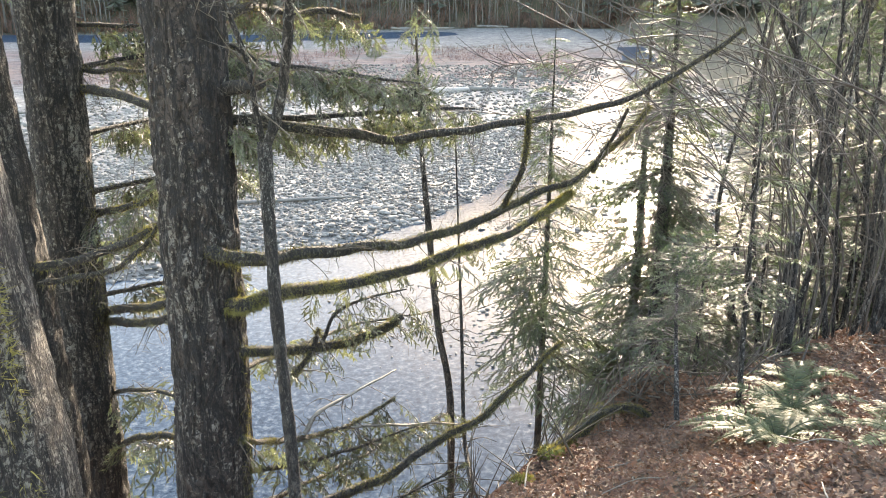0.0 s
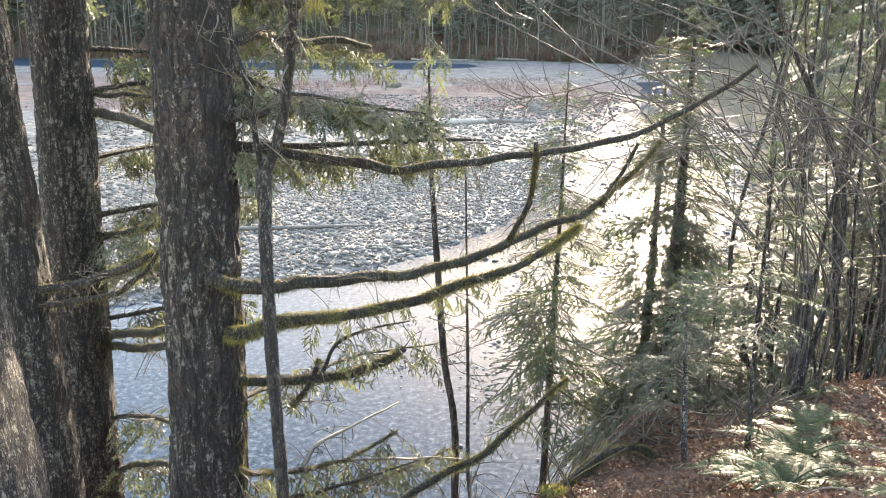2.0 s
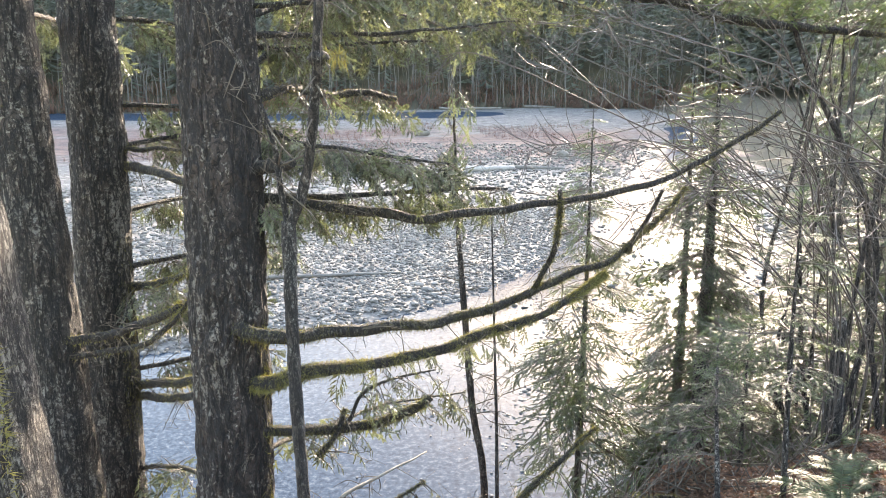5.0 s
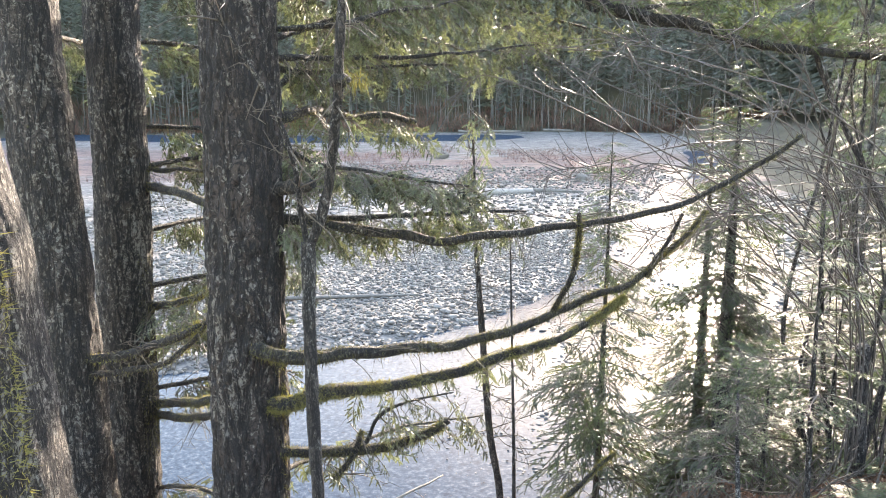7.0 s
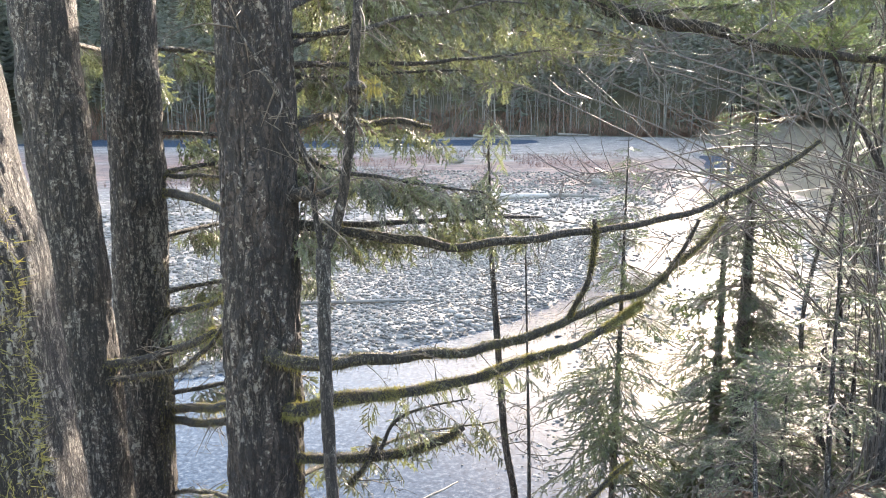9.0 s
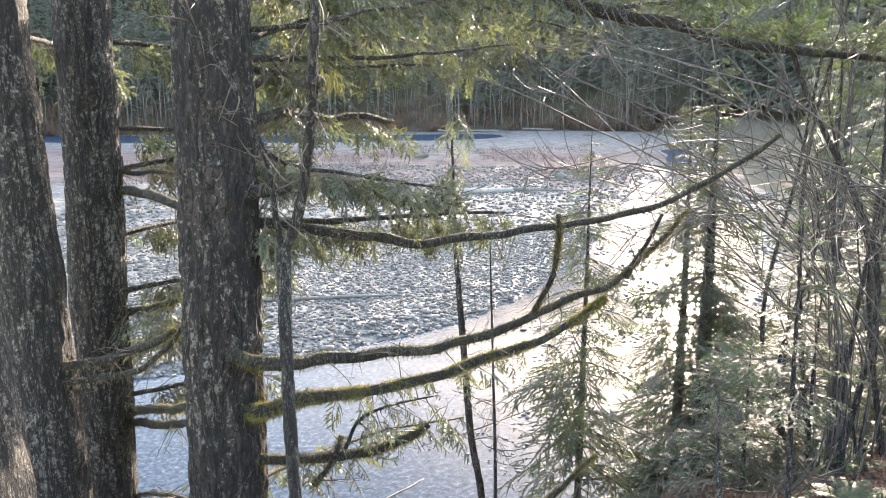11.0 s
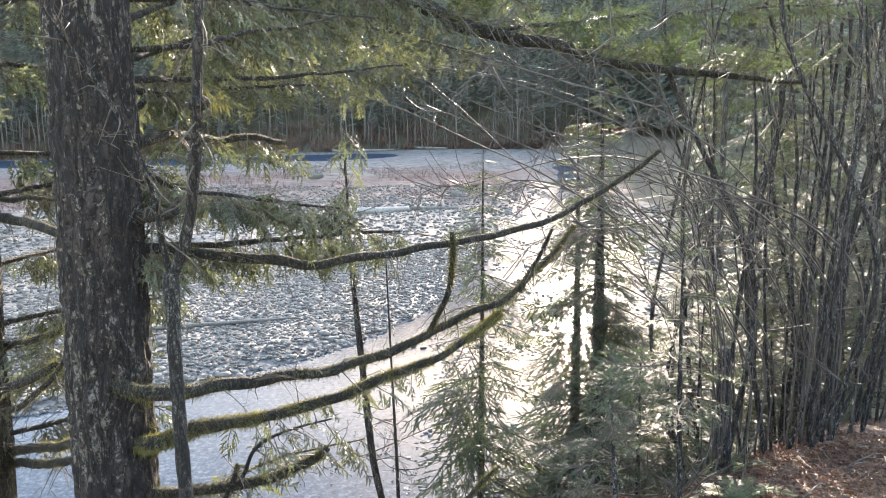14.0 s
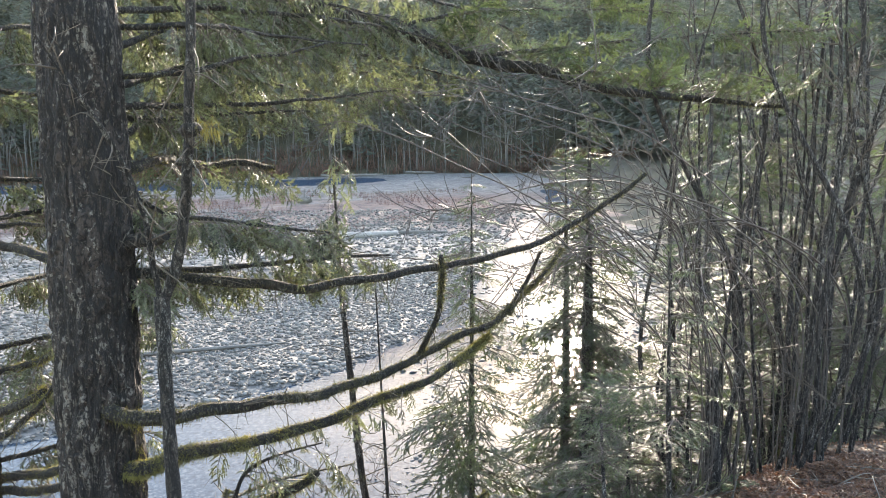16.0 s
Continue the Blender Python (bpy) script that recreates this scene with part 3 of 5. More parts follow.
def log_piece(name, a, b, r0, r1, mat, label, group="", seed=0, lump=0.12, lift=None):
    a, b = np.array(a, float), np.array(b, float)
    if lift is not None:
        for e, rad in ((a, r0), (b, r1)):
            e[2] = max(ground_height(e[0], e[1]), -0.05) + rad * lift
    line = a + (b - a) * np.linspace(0, 1, 16)[:, None]
    line = line + 0.04 * np.linalg.norm(b - a) * 0.2 * np.stack([vnoise(line * 0.9, seed), vnoise(line * 0.9, seed + 1), 0.3 * vnoise(line, seed + 2)], 1)
    return single(name, tube(Geo(), line, [r0, (r0 + r1) / 2, r1], 10, lump, 3, seed), mat, label, "log", group)


log_piece("driftwood_log", (-2.6, 71, 0), (2.2, 74, 0), 0.3, 0.22, DRIFT, "bleached white driftwood log lying on the gravel", "driftwood", 3, lift=0.8)
log_piece("driftwood_log", (2.4, 74.4, 0), (6.8, 75, 0), 0.22, 0.1, GREY_DRIFT, "grey weathered driftwood log on the gravel bar", "driftwood", 4, lift=0.9)
log_piece("driftwood_log", (-9.2, 32.2, 0), (-3.6, 34.2, 0), 0.09, 0.05, GREY_DRIFT, "slim grey driftwood pole on the cobbles", "driftwood", 5, lift=1.6)
log_piece("driftwood_log", (-12.5, 26.5, 0), (-8.2, 28.0, 0), 0.12, 0.08, GREY_DRIFT, "slim grey driftwood pole on the cobbles", "driftwood", 6, lift=1.4)
for k in range(9):
    x, y = rng.uniform(3, 12), rng.uniform(78, 96)
    x = min(x, np.interp(y, EDGE_Y, EDGE_X) - 2)
    a = rng.uniform(-0.5, 0.5)
    ln = rng.uniform(2, 5)
    log_piece("driftwood_branch", (x - ln * math.cos(a), y - ln * math.sin(a), 0), (x + ln * 0.3, y, 0), 0.06, 0.025, GREY_DRIFT,
              "grey tangled driftwood branch on the gravel bar", "driftwood", 20 + k, lift=1.8)
for k in range(10):
    x = rng.uniform(-60, 20)
    y = 210 - 0.25 * abs(x - 10) + rng.uniform(-4, 1)
    ln = rng.uniform(3, 8)
    log_piece("driftwood_log", (x, y, 0), (x + ln, y + rng.uniform(-2, 2), 0), 0.3, 0.2, GREY_DRIFT, "grey log stranded at the foot of the far wood", "driftwood", 40 + k, lift=1.5)


def root_wad(x, y, size, label, seed):
    """A stranded stump with a burst of broken roots."""
    z = float(ground_height(x, y))
    base = thing("root_wad", (x, y, z), label, "stump", "stranded stumps")
    g = Geo()
    v, f = ICO3
    d = 1 + 0.25 * vnoise(v * 2.2, seed)[:, None]
    g.add(v * d * np.array([0.8, 0.6, 0.5]) * size + np.array([x, y, z + 0.35 * size]), f)
    part("stump", g, GREY_DRIFT, base)
    r = np.random.default_rng(seed)
    for k in range(9):
        a, e = r.uniform(0, 6.28), r.uniform(0.1, 1.2)
        way = np.array([math.cos(a) * math.cos(e), math.sin(a) * math.cos(e), math.sin(e)])
        p = np.array([x, y, z + 0.35 * size])
        line = curve([p + way * 0.3 * size, p + way * 0.8 * size, p + way * 1.2 * size + r.normal(size=3) * 0.2 * size], 8)
        part("root", tube(Geo(), line, [0.09 * size, 0.03 * size], 6, 0.2, 5, seed + k), GREY_DRIFT, base)


root_wad(-9.0, 112, 1.25, "dark stump with broken roots stranded on the bar", 5)
root_wad(-4.1, 52, 0.55, "small dark stump stranded among cobbles", 6)
root_wad(7.5, 86, 0.8, "grey stump with roots among driftwood", 7)


def stalks(name, n, box, height, mat, label, category, seed, test=None):
    """Thin upright stalks, three blades each."""
    r = np.random.default_rng(seed)
    xy = np.stack([r.uniform(box[0], box[1], n), r.uniform(box[2], box[3], n)], 1)
    xy = xy[vnoise(np.c_[xy * 0.12, 0 * xy[:, :1]], seed) > -0.1]
    if test is not None:
        xy = xy[test(xy)]
    n = len(xy)
    z = ground_height(xy[:, 0], xy[:, 1])
    root = np.c_[xy, z]
    out = []
    for k in range(3):
        h = height * (0.4 + r.random((n, 1)))
        a = r.random((n, 1)) * 6.28
        w = np.concatenate([np.cos(a), np.sin(a), 0 * a], 1) * height * 0.02
        tip = root + np.c_[r.normal(size=(n, 2)) * height * 0.3, h]
        out.append(np.stack([root - w, root + w, tip], 1))
    v = np.concatenate(out).reshape(-1, 3)
    g = Geo().add(v, np.arange(len(v)).reshape(-1, 3))
    single(name, g, mat, label, category, kind="stuff", base=(0, (box[2] + box[3]) / 2, 0), smooth=False)


stalks("dry_grass", 9000, (-45, 15, 76, 138), 0.55, DRY_STALK, "reddish dry grass and willow shoots on the bar", "grass", 31,
       lambda p: p[:, 0] < np.interp(p[:, 1], EDGE_Y, EDGE_X) - 3)


# ---- far bank: conifer wood and bare alders ----
def far_wood():
    g = Geo()
    r = np.random.default_rng(77)
    spots = []
    for k in range(1830):
        if k < 150:
            x = r.uniform(-130, 110)
            y = 212 - 0.25 * abs(x - 10) + r.uniform(3, 26)
        elif k < 1350:
            x = r.uniform(-200, 200)
            y = 212 - 0.25 * abs(x - 10) + r.uniform(16, 155)
        elif k < 1560:
            y = r.uniform(115, 215)
            x = np.interp(y, SHORE_Y, SHORE_X) + 17 + abs(r.normal()) * 12
        else:
            y = r.uniform(30, 230)
            x = -72 - 0.25 * y - abs(r.normal()) * 14
        spots.append((x, y))
    for x, y in spots:
        z = float(ground_height(x, y))
        h, w = r.uniform(21, 32), r.uniform(2.4, 4.2)
        n = 110
        s = np.sort(r.random(n)) ** 0.8
        a = r.random(n) * 6.28
        rad = w * (1 - s) ** 0.75 * r.uniform(0.6, 1.15, n) + 0.15
        zz = z + h * (0.1 + 0.9 * s)
        root = np.stack([np.full(n, x), np.full(n, y), zz + 0.4], 1)
        way = np.stack([np.cos(a), np.sin(a), 0 * a], 1)
        lat = np.stack([-np.sin(a), np.cos(a), 0 * a], 1)
        wide = (0.35 + 0.25 * rad)[:, None]
        tip = root + way * rad[:, None] + np.array([0, 0, -1]) * (0.35 * rad)[:, None]
        mid = (root + tip) / 2
        a1, a2 = mid + lat * wide * 0.5 + np.array([0, 0, -0.35]) * wide, mid - lat * wide * 0.5 + np.array([0, 0, -0.35]) * wide
        v = np.stack([root, a1, tip, a2], 1).reshape(-1, 3)
        g.add(v, q=np.arange(len(v)).reshape(-1, 4))
    single("far_conifers", g, NEEDLE_HAZED, "dense conifer wood on the far bank and hillside, needles paled for haze", "woods", kind="stuff", smooth=False, base=(0, 240, 0))
    g = Geo()
    for k in range(330):
        x = r.uniform(-110, 75)
        y = 212 - 0.25 * abs(x - 10) + 26 * r.random() ** 1.6
        z = float(ground_height(x, y))
        h = r.uniform(10, 21)
        top = np.array([x + r.normal() * 2.2, y, z + h])
        line = curve([(x, y, z - 0.3), (x + r.normal() * 0.25, y, z + h * 0.5), top], 6)
        thick = r.uniform(0.3, 1.15)
        tube(g, line, [0.17 * thick, 0.1 * thick, 0.03], 5)
        for b in range(9):
            f = r.uniform(0.35, 0.97)
            p = line[0] + (line[-1] - line[0]) * f
            q = p + np.array([r.normal() * 1.2, r.normal() * 0.6, r.uniform(0.8, 2)])
            tube(g, np.array([p, (p + q) / 2 + 0.1, q]), [0.05, 0.015], 3)
    single("far_alders", g, FAR_BARK, "bare pale alder trunks along the far shore", "woods", kind="stuff", base=(0, 215, 0))
    g = Geo()
    for k in range(620):
        x = r.uniform(-110, 80)
        y = 210 - 0.25 * abs(x - 10) + r.uniform(0, 16)
        z = float(ground_height(x, y))
        for b in range(9):
            p = np.array([x + r.normal() * 0.8, y + r.normal() * 0.8, z - 0.2])
            q = p + np.array([r.normal() * 0.9, r.normal() * 0.9, r.uniform(1.2, 4.0)])
            tube(g, np.array([p, (p + q) / 2 + r.normal(size=3) * 0.15, q]), [0.07, 0.05, 0.02], 3)
    single("far_brush", g, DRY_STALK, "reddish leafless brush at the foot of the far wood", "brush", kind="stuff", base=(0, 213, 0))


far_wood()

# ---- large conifers on the bank ----


def big_trunk(name, line, radii, label, mat, sides, rings, fissure, seed):
    line = np.array(line, float)
    foot = line[0].copy()
    foot[2] = ground_height(foot[0], foot[1])
    base = thing(name, tuple(foot), label, "tree", "conifers on the bank")
    part("trunk", tube(Geo(), curve(line, rings), radii, sides, 0, 0, seed, fissure), mat, base)
    return base


def limb(tree, name, pts, r0, r1, mat=None, moss=0, hang=0.04, label="", seed=1, lump=0.16, sides=9, wander=0.012, twiglets=16):
    """A branch of a tree: crooked, knobbly, with its moss as a part of its own."""
    pts = np.array(pts, float)
    n = max(10, int(np.linalg.norm(np.diff(pts, axis=0), axis=1).sum() / 0.035))
    line = curve(pts, n)
    s = np.linspace(0, 1, n)[:, None]
    line = line + wander * np.minimum(s * 6, 1) * np.stack([vnoise(line * 5, seed), vnoise(line * 5, seed + 1), vnoise(line * 5, seed + 2)], 1)
    ob = part(name, tube(Geo(), line, [r0, (r0 * 1.1 + r1) / 2, r1], sides, lump, 16, seed), mat or LIMB, tree, label)
    if moss:
        part("moss", moss_on(Geo(), line, [r0, (r0 + r1) / 2, r1], moss, hang, seed), MOSS, ob, "yellow-green hanging moss", smooth=False, kind="stuff")
    if twiglets:
        r = np.random.default_rng(seed + 500)
        wood = Geo()
        for k in range(twiglets):
            i = r.integers(n // 8, n - 1)
            way = unit(r.normal(size=3) + np.array([0, 0, -0.4]) + 0.5 * unit(line[min(i + 1, n - 1)] - line[i - 1]))
            ln = r.uniform(0.05, 0.3)
            tl = curve([line[i], line[i] + way * ln * 0.5 + r.normal(size=3) * 0.015, line[i] + way * ln + np.array([0, 0, -0.03])], 6)
            tube(wood, tl, [0.004, 0.0012], 4)
            for c in range(2):
                s = tl[r.integers(2, 6)]
                tube(wood, np.array([s, s + r.normal(size=3) * 0.025, s + r.normal(size=3) * 0.05]), [0.002, 0.0008], 3)
        part("fine_growth", wood, TWIG, ob, kind="stuff")
    return ob, line


def boughs(owner, line, f0, f1, n, size, seed, droop=0.35, tmpl=None, side=1.0):
    """Needle sprays on both sides of a limb."""
    r = np.random.default_rng(seed)
    tmpl = tmpl or HEMLOCK_MESH
    m, n = len(line), int(n * 1.6)
    for k in range(n):
        f = f0 + (f1 - f0) * (k + r.random()) / n
        i = min(int(f * (m - 1)), m - 2)
        tan = unit(line[i + 1] - line[i])
        lat = unit(np.cross(tan, np.array([0, 0, 1.0]))) * (1 if k % 2 else -1)
        way = unit(tan * r.uniform(0.3, 0.9) + lat * side * r.uniform(0.4, 1.0) + np.array([0, 0, -droop]) * r.uniform(0.4, 1.5))
        put_spray("spray", tmpl[r.integers(len(tmpl))], owner, line[i], way, size * r.uniform(0.5, 1.05), r.normal() * 0.8)


main = big_trunk("conifer", [(-1.4, 4.45, 3.4), (-1.39, 4.45, 5.4), (-1.35, 4.45, 6.6), (-1.335, 4.45, 7.7), (-1.33, 4.45, 9.2), (-1.31, 4.46, 12), (-1.3, 4.46, 17)],
                 [0.26, 0.225, 0.215, 0.212, 0.205, 0.18, 0.12], "tall conifer with dark furrowed bark, lichen and mossy limbs", BARK, 190, 800, 0.015, 3)
tree2 = big_trunk("conifer", [(-2.83, 6.0, 2.6), (-2.81, 6.0, 5.4), (-2.78, 6.0, 7), (-2.75, 6.0, 8.0), (-2.75, 6.0, 9.2), (-2.74, 6.0, 16)],
                  [0.25, 0.215, 0.205, 0.2, 0.195, 0.12], "conifer with dark bark and pale lichen crust", BARK_CRUST, 90, 420, 0.01, 13)
tree1 = big_trunk("conifer", [(-2.64, 5.1, 3.2), (-2.71, 5.1, 5.85), (-2.76, 5.1, 7.14), (-2.83, 5.1, 8.4), (-2.86, 5.1, 9.1), (-3.0, 5.1, 15)],
                  [0.26, 0.215, 0.205, 0.2, 0.195, 0.12], "leaning conifer with dark lichen-spotted bark", BARK_CRUST, 90, 420, 0.01, 23)
near = big_trunk("conifer", [(-1.13, 1.8, 5.4), (-1.15, 1.8, 7.0), (-1.17, 1.8, 7.6), (-1.21, 1.8, 8.1), (-1.27, 1.8, 8.5), (-1.42, 1.82, 9.4), (-1.9, 1.9, 13)],
                 [0.3, 0.245, 0.23, 0.22, 0.21, 0.2, 0.13], "leaning old trunk crusted with lichen and moss", BARK_PALE, 190, 640, 0.005, 33)
for t, ln, rad, n, seed, hang in ((near, [(-1.04, 1.62, 7.3), (-1.06, 1.62, 7.8), (-1.08, 1.6, 8.3)], [0.04, 0.05], 2200, 2, 0.06),
                                  (near, [(-1.0, 1.72, 7.0), (-1.0, 1.68, 7.6), (-1.03, 1.68, 8.3)], [0.06, 0.06], 2600, 3, 0.05),
                                  (main, [(-1.19, 4.4, 5.4), (-1.17, 4.4, 7.2)], [0.05, 0.04], 1400, 5, 0.035),
                                  (tree2, [(-2.6, 5.9, 5.6), (-2.57, 5.9, 7.4)], [0.05, 0.04], 1200, 7, 0.05)):
    part("moss", moss_on(Geo(), curve(ln, 40), rad, n, hang, seed), MOSS, t, "yellow-green moss on the bark", smooth=False, kind="stuff")

b1, l1 = limb(main, "branch", [(-1.3, 4.46, 7.86), (-1.1, 4.5, 7.85), (-0.81, 4.55, 7.81), (-0.51, 4.6, 7.76), (-0.27, 4.7, 7.71), (-0.08, 4.8, 7.73), (0.22, 4.95, 7.74),
                               (0.61, 5.1, 7.78), (1.03, 5.2, 7.84), (1.38, 5.25, 7.99), (1.63, 5.3, 8.12), (1.86, 5.3, 8.29)], 0.032, 0.013, moss=2500, hang=0.012, seed=2)
b1b, l1b = limb(main, "branch", [(-1.3, 4.5, 7.87), (-1.09, 4.5, 7.86), (-0.72, 4.8, 7.83), (-0.29, 5.1, 7.81), (0.2, 5.4, 7.8)], 0.024, 0.008, seed=4)
boughs(b1b, l1b, 0.15, 1.0, 40, 0.36, 41, droop=0.8)
b2, l2 = limb(main, "branch", [(-1.28, 4.3, 7.18), (-1.05, 4.2, 7.16), (-0.82, 4.4, 7.13), (-0.57, 4.6, 7.09), (-0.28, 4.8, 7.06), (-0.01, 5.0, 7.07), (0.27, 5.15, 7.14),
                               (0.57, 5.3, 7.23), (0.88, 5.4, 7.33), (1.07, 5.5, 7.47), (1.22, 5.5, 7.62), (1.38, 5.55, 7.8)], 0.04, 0.012, moss=9000, hang=0.018, seed=6, wander=0.02)
limb(main, "branch", [(0.98, 5.45, 7.37), (1.08, 5.4, 7.56), (1.18, 5.35, 7.79)], 0.02, 0.011, moss=1200, hang=0.015, seed=8)
limb(main, "branch", [(0.38, 5.2, 7.18), (0.49, 5.12, 7.46), (0.52, 5.05, 7.7), (0.51, 5.05, 7.83)], 0.018, 0.014, moss=2500, hang=0.02, seed=9)
b3, l3 = limb(main, "branch", [(-1.28, 4.4, 6.83), (-1.07, 4.3, 6.86), (-0.85, 4.5, 6.88), (-0.59, 4.7, 6.85), (-0.29, 4.9, 6.85), (-0.02, 5.05, 6.89), (0.28, 5.2, 6.95), (0.54, 5.3, 7.04),
                               (0.75, 5.4, 7.16), (0.87, 5.45, 7.22)], 0.042, 0.018, moss=22000, hang=0.02, label="branch furred with yellow-green moss", seed=10, wander=0.02)
boughs(b3, l3, 0.25, 0.75, 9, 0.3, 45, droop=1.0)
b4, l4 = limb(main, "branch", [(-1.3, 4.45, 6.6), (-1.11, 4.4, 6.54), (-0.84, 4.7, 6.44), (-0.58, 4.85, 6.41), (-0.375, 4.95, 6.46), (-0.264, 5.0, 6.52)], 0.034, 0.024, moss=5000, hang=0.018, seed=12)
limb(main, "branch", [(-0.91, 4.64, 6.28), (-0.8, 4.68, 6.4), (-0.757, 4.72, 6.55)], 0.019, 0.012, moss=1600, hang=0.025, seed=14)
b4c, l4c = limb(main, "branch", [(-0.757, 4.72, 6.43), (-0.672, 4.79, 6.61), (-0.5, 4.86, 6.686), (-0.226, 4.99, 6.706)], 0.014, 0.005, seed=15)
boughs(b4c, l4c, 0.2, 1.0, 5, 0.3, 47, droop=0.8)
limb(main, "broken_stub", [(-1.25, 4.42, 8.02), (-1.1, 4.4, 8.03), (-0.98, 4.3, 8.05), (-0.89, 4.2, 8.08)], 0.045, 0.022, label="broken branch stub", seed=16)
d1, ld1 = limb(main, "branch", [(-1.33, 4.4, 6.05), (-1.15, 4.4, 5.97), (-1.0, 5.0, 5.64), (-0.74, 5.6, 5.4), (-0.39, 6.2, 5.33)], 0.022, 0.008, moss=8000, hang=0.02, seed=17)
boughs(d1, ld1, 0.25, 1.0, 18, 0.42, 48, droop=0.7)
limb(main, "branch", [(-0.95, 5.1, 5.62), (-0.88, 5.2, 5.71), (-0.68, 5.5, 5.71), (-0.37, 6.0, 5.67)], 0.018, 0.006, mat=PALE_TWIG, seed=18)
limb(main, "branch", [(-0.74, 5.6, 5.4), (-0.67, 5.7, 5.34), (-0.3, 6.2, 5.09), (0.08, 6.7, 4.82)], 0.016, 0.006, mat=PALE_TWIG, moss=600, seed=19)
fb, lfb = limb(main, "branch", [(-1.25, 4.5, 8.36), (-1.13, 4.6, 8.39), (-1.09, 5.0, 8.43), (-0.96, 5.6, 8.38), (-0.76, 6.0, 8.38), (-0.62, 6.4, 8.33)], 0.032, 0.02, moss=1200, hang=0.018, seed=20)
boughs(fb, lfb, 0.3, 1.0, 18, 0.35, 49, droop=0.7)
for k, (pts, r0, n, size) in enumerate((
        ([(-1.25, 4.5, 8.71), (-1.14, 4.6, 8.72), (-0.95, 5.2, 8.74), (-0.61, 5.8, 8.78), (-0.14, 6.4, 8.85), (0.3, 7.0, 8.93)], 0.022, 15, 0.36),
        ([(-1.2, 4.6, 8.66), (-1.05, 5.0, 8.66), (-0.69, 5.8, 8.71), (-0.33, 6.2, 8.74)], 0.018, 11, 0.32),
        ([(-1.25, 4.5, 8.85), (-0.78, 4.5, 8.89), (-0.61, 4.8, 8.97), (-0.41, 5.2, 9.04), (-0.16, 5.6, 9.14)], 0.016, 12, 0.32),
        ([(-1.25, 4.5, 9.1), (-0.78, 4.5, 9.11), (-0.63, 5.0, 9.16), (-0.46, 5.4, 9.16), (0.1, 6.2, 9.2)], 0.016, 13, 0.34),
        ([(-1.25, 4.6, 9.3), (-0.9, 5.4, 9.5), (-0.3, 6.4, 9.55), (0.5, 7.4, 9.5)], 0.022, 16, 0.42),
        ([(-1.3, 4.6, 9.6), (-1.3, 5.6, 9.6), (-1.2, 7.0, 9.5)], 0.022, 12, 0.4),
        ([(-1.25, 4.6, 9.0), (-0.9, 5.6, 9.25), (0.2, 7.2, 9.2), (1.1, 8.4, 9.1)], 0.02, 20, 0.42),
        ([(-1.25, 4.6, 9.2), (-0.7, 5.6, 9.35), (0.1, 6.6, 9.4), (0.9, 7.6, 9.35)], 0.02, 18, 0.42),
        ([(-1.25, 4.6, 8.8), (-0.9, 5.8, 9.05), (-0.2, 7.4, 9.15), (0.6, 8.8, 9.1)], 0.02, 18, 0.42),
        ([(-1.3, 4.6, 9.3), (-1.5, 6.0, 9.3), (-1.3, 7.6, 9.2)], 0.02, 14, 0.42),
        ([(-1.25, 4.6, 8.5), (-1.1, 6.0, 8.9), (-0.6, 7.6, 9.0), (0.0, 9.0, 8.8)], 0.02, 18, 0.42),
        ([(-1.25, 4.6, 9.4), (-0.2, 6.6, 9.75), (1.0, 8.2, 9.75), (1.8, 9.2, 9.6)], 0.02, 20, 0.45),
        ([(-1.25, 4.55, 8.25), (-1.17, 4.7, 8.23), (-0.97, 4.6, 8.15), (-0.7, 4.5, 8.13), (-0.39, 4.5, 8.07), (-0.12, 4.5, 8.04)], 0.016, 26, 0.34))):
    ub, lub = limb(main, "branch", pts, r0, 0.006, seed=60 + k, moss=200, hang=0.03)
    boughs(ub, lub, 0.15, 1.0, int(n * 1.5), size, 60 + k, droop=0.55)
# the last of these is the sunlit bough over the bar, with more sprays on top
boughs(ub, lub, 0.25, 1.0, 16, 0.34, 79, droop=0.25)

for k, (pts, r0, n, size) in enumerate((
        ([(-1.3, 4.5, 5.7), (-1.0, 5.0, 5.45), (-0.6, 5.5, 5.3), (-0.2, 5.9, 5.25)], 0.02, 14, 0.36),
        ([(-1.3, 4.5, 5.4), (-1.0, 5.3, 5.1), (-0.5, 6.2, 4.9), (0.1, 7.0, 4.8)], 0.02, 18, 0.4),
        ([(-1.3, 4.6, 6.3), (-1.1, 5.4, 6.1), (-0.7, 6.4, 5.9), (-0.1, 7.2, 5.7)], 0.018, 16, 0.4),
        ([(-1.3, 4.4, 5.2), (-0.9, 4.9, 5.0), (-0.4, 5.3, 4.95), (0.15, 5.7, 5.0)], 0.018, 16, 0.36),
        ([(-1.5, 4.5, 5.6), (-1.8, 5.4, 5.5), (-2.0, 6.4, 5.3)], 0.02, 12, 0.36),
        ([(-1.5, 4.5, 7.4), (-1.8, 5.4, 7.4), (-2.0, 6.6, 7.2)], 0.02, 12, 0.4))):
    ub, lub = limb(main, "branch", pts, r0, 0.006, seed=160 + k, moss=1200, hang=0.018)
    boughs(ub, lub, 0.2, 1.0, int(n * 1.4), size, 160 + k, droop=0.5)

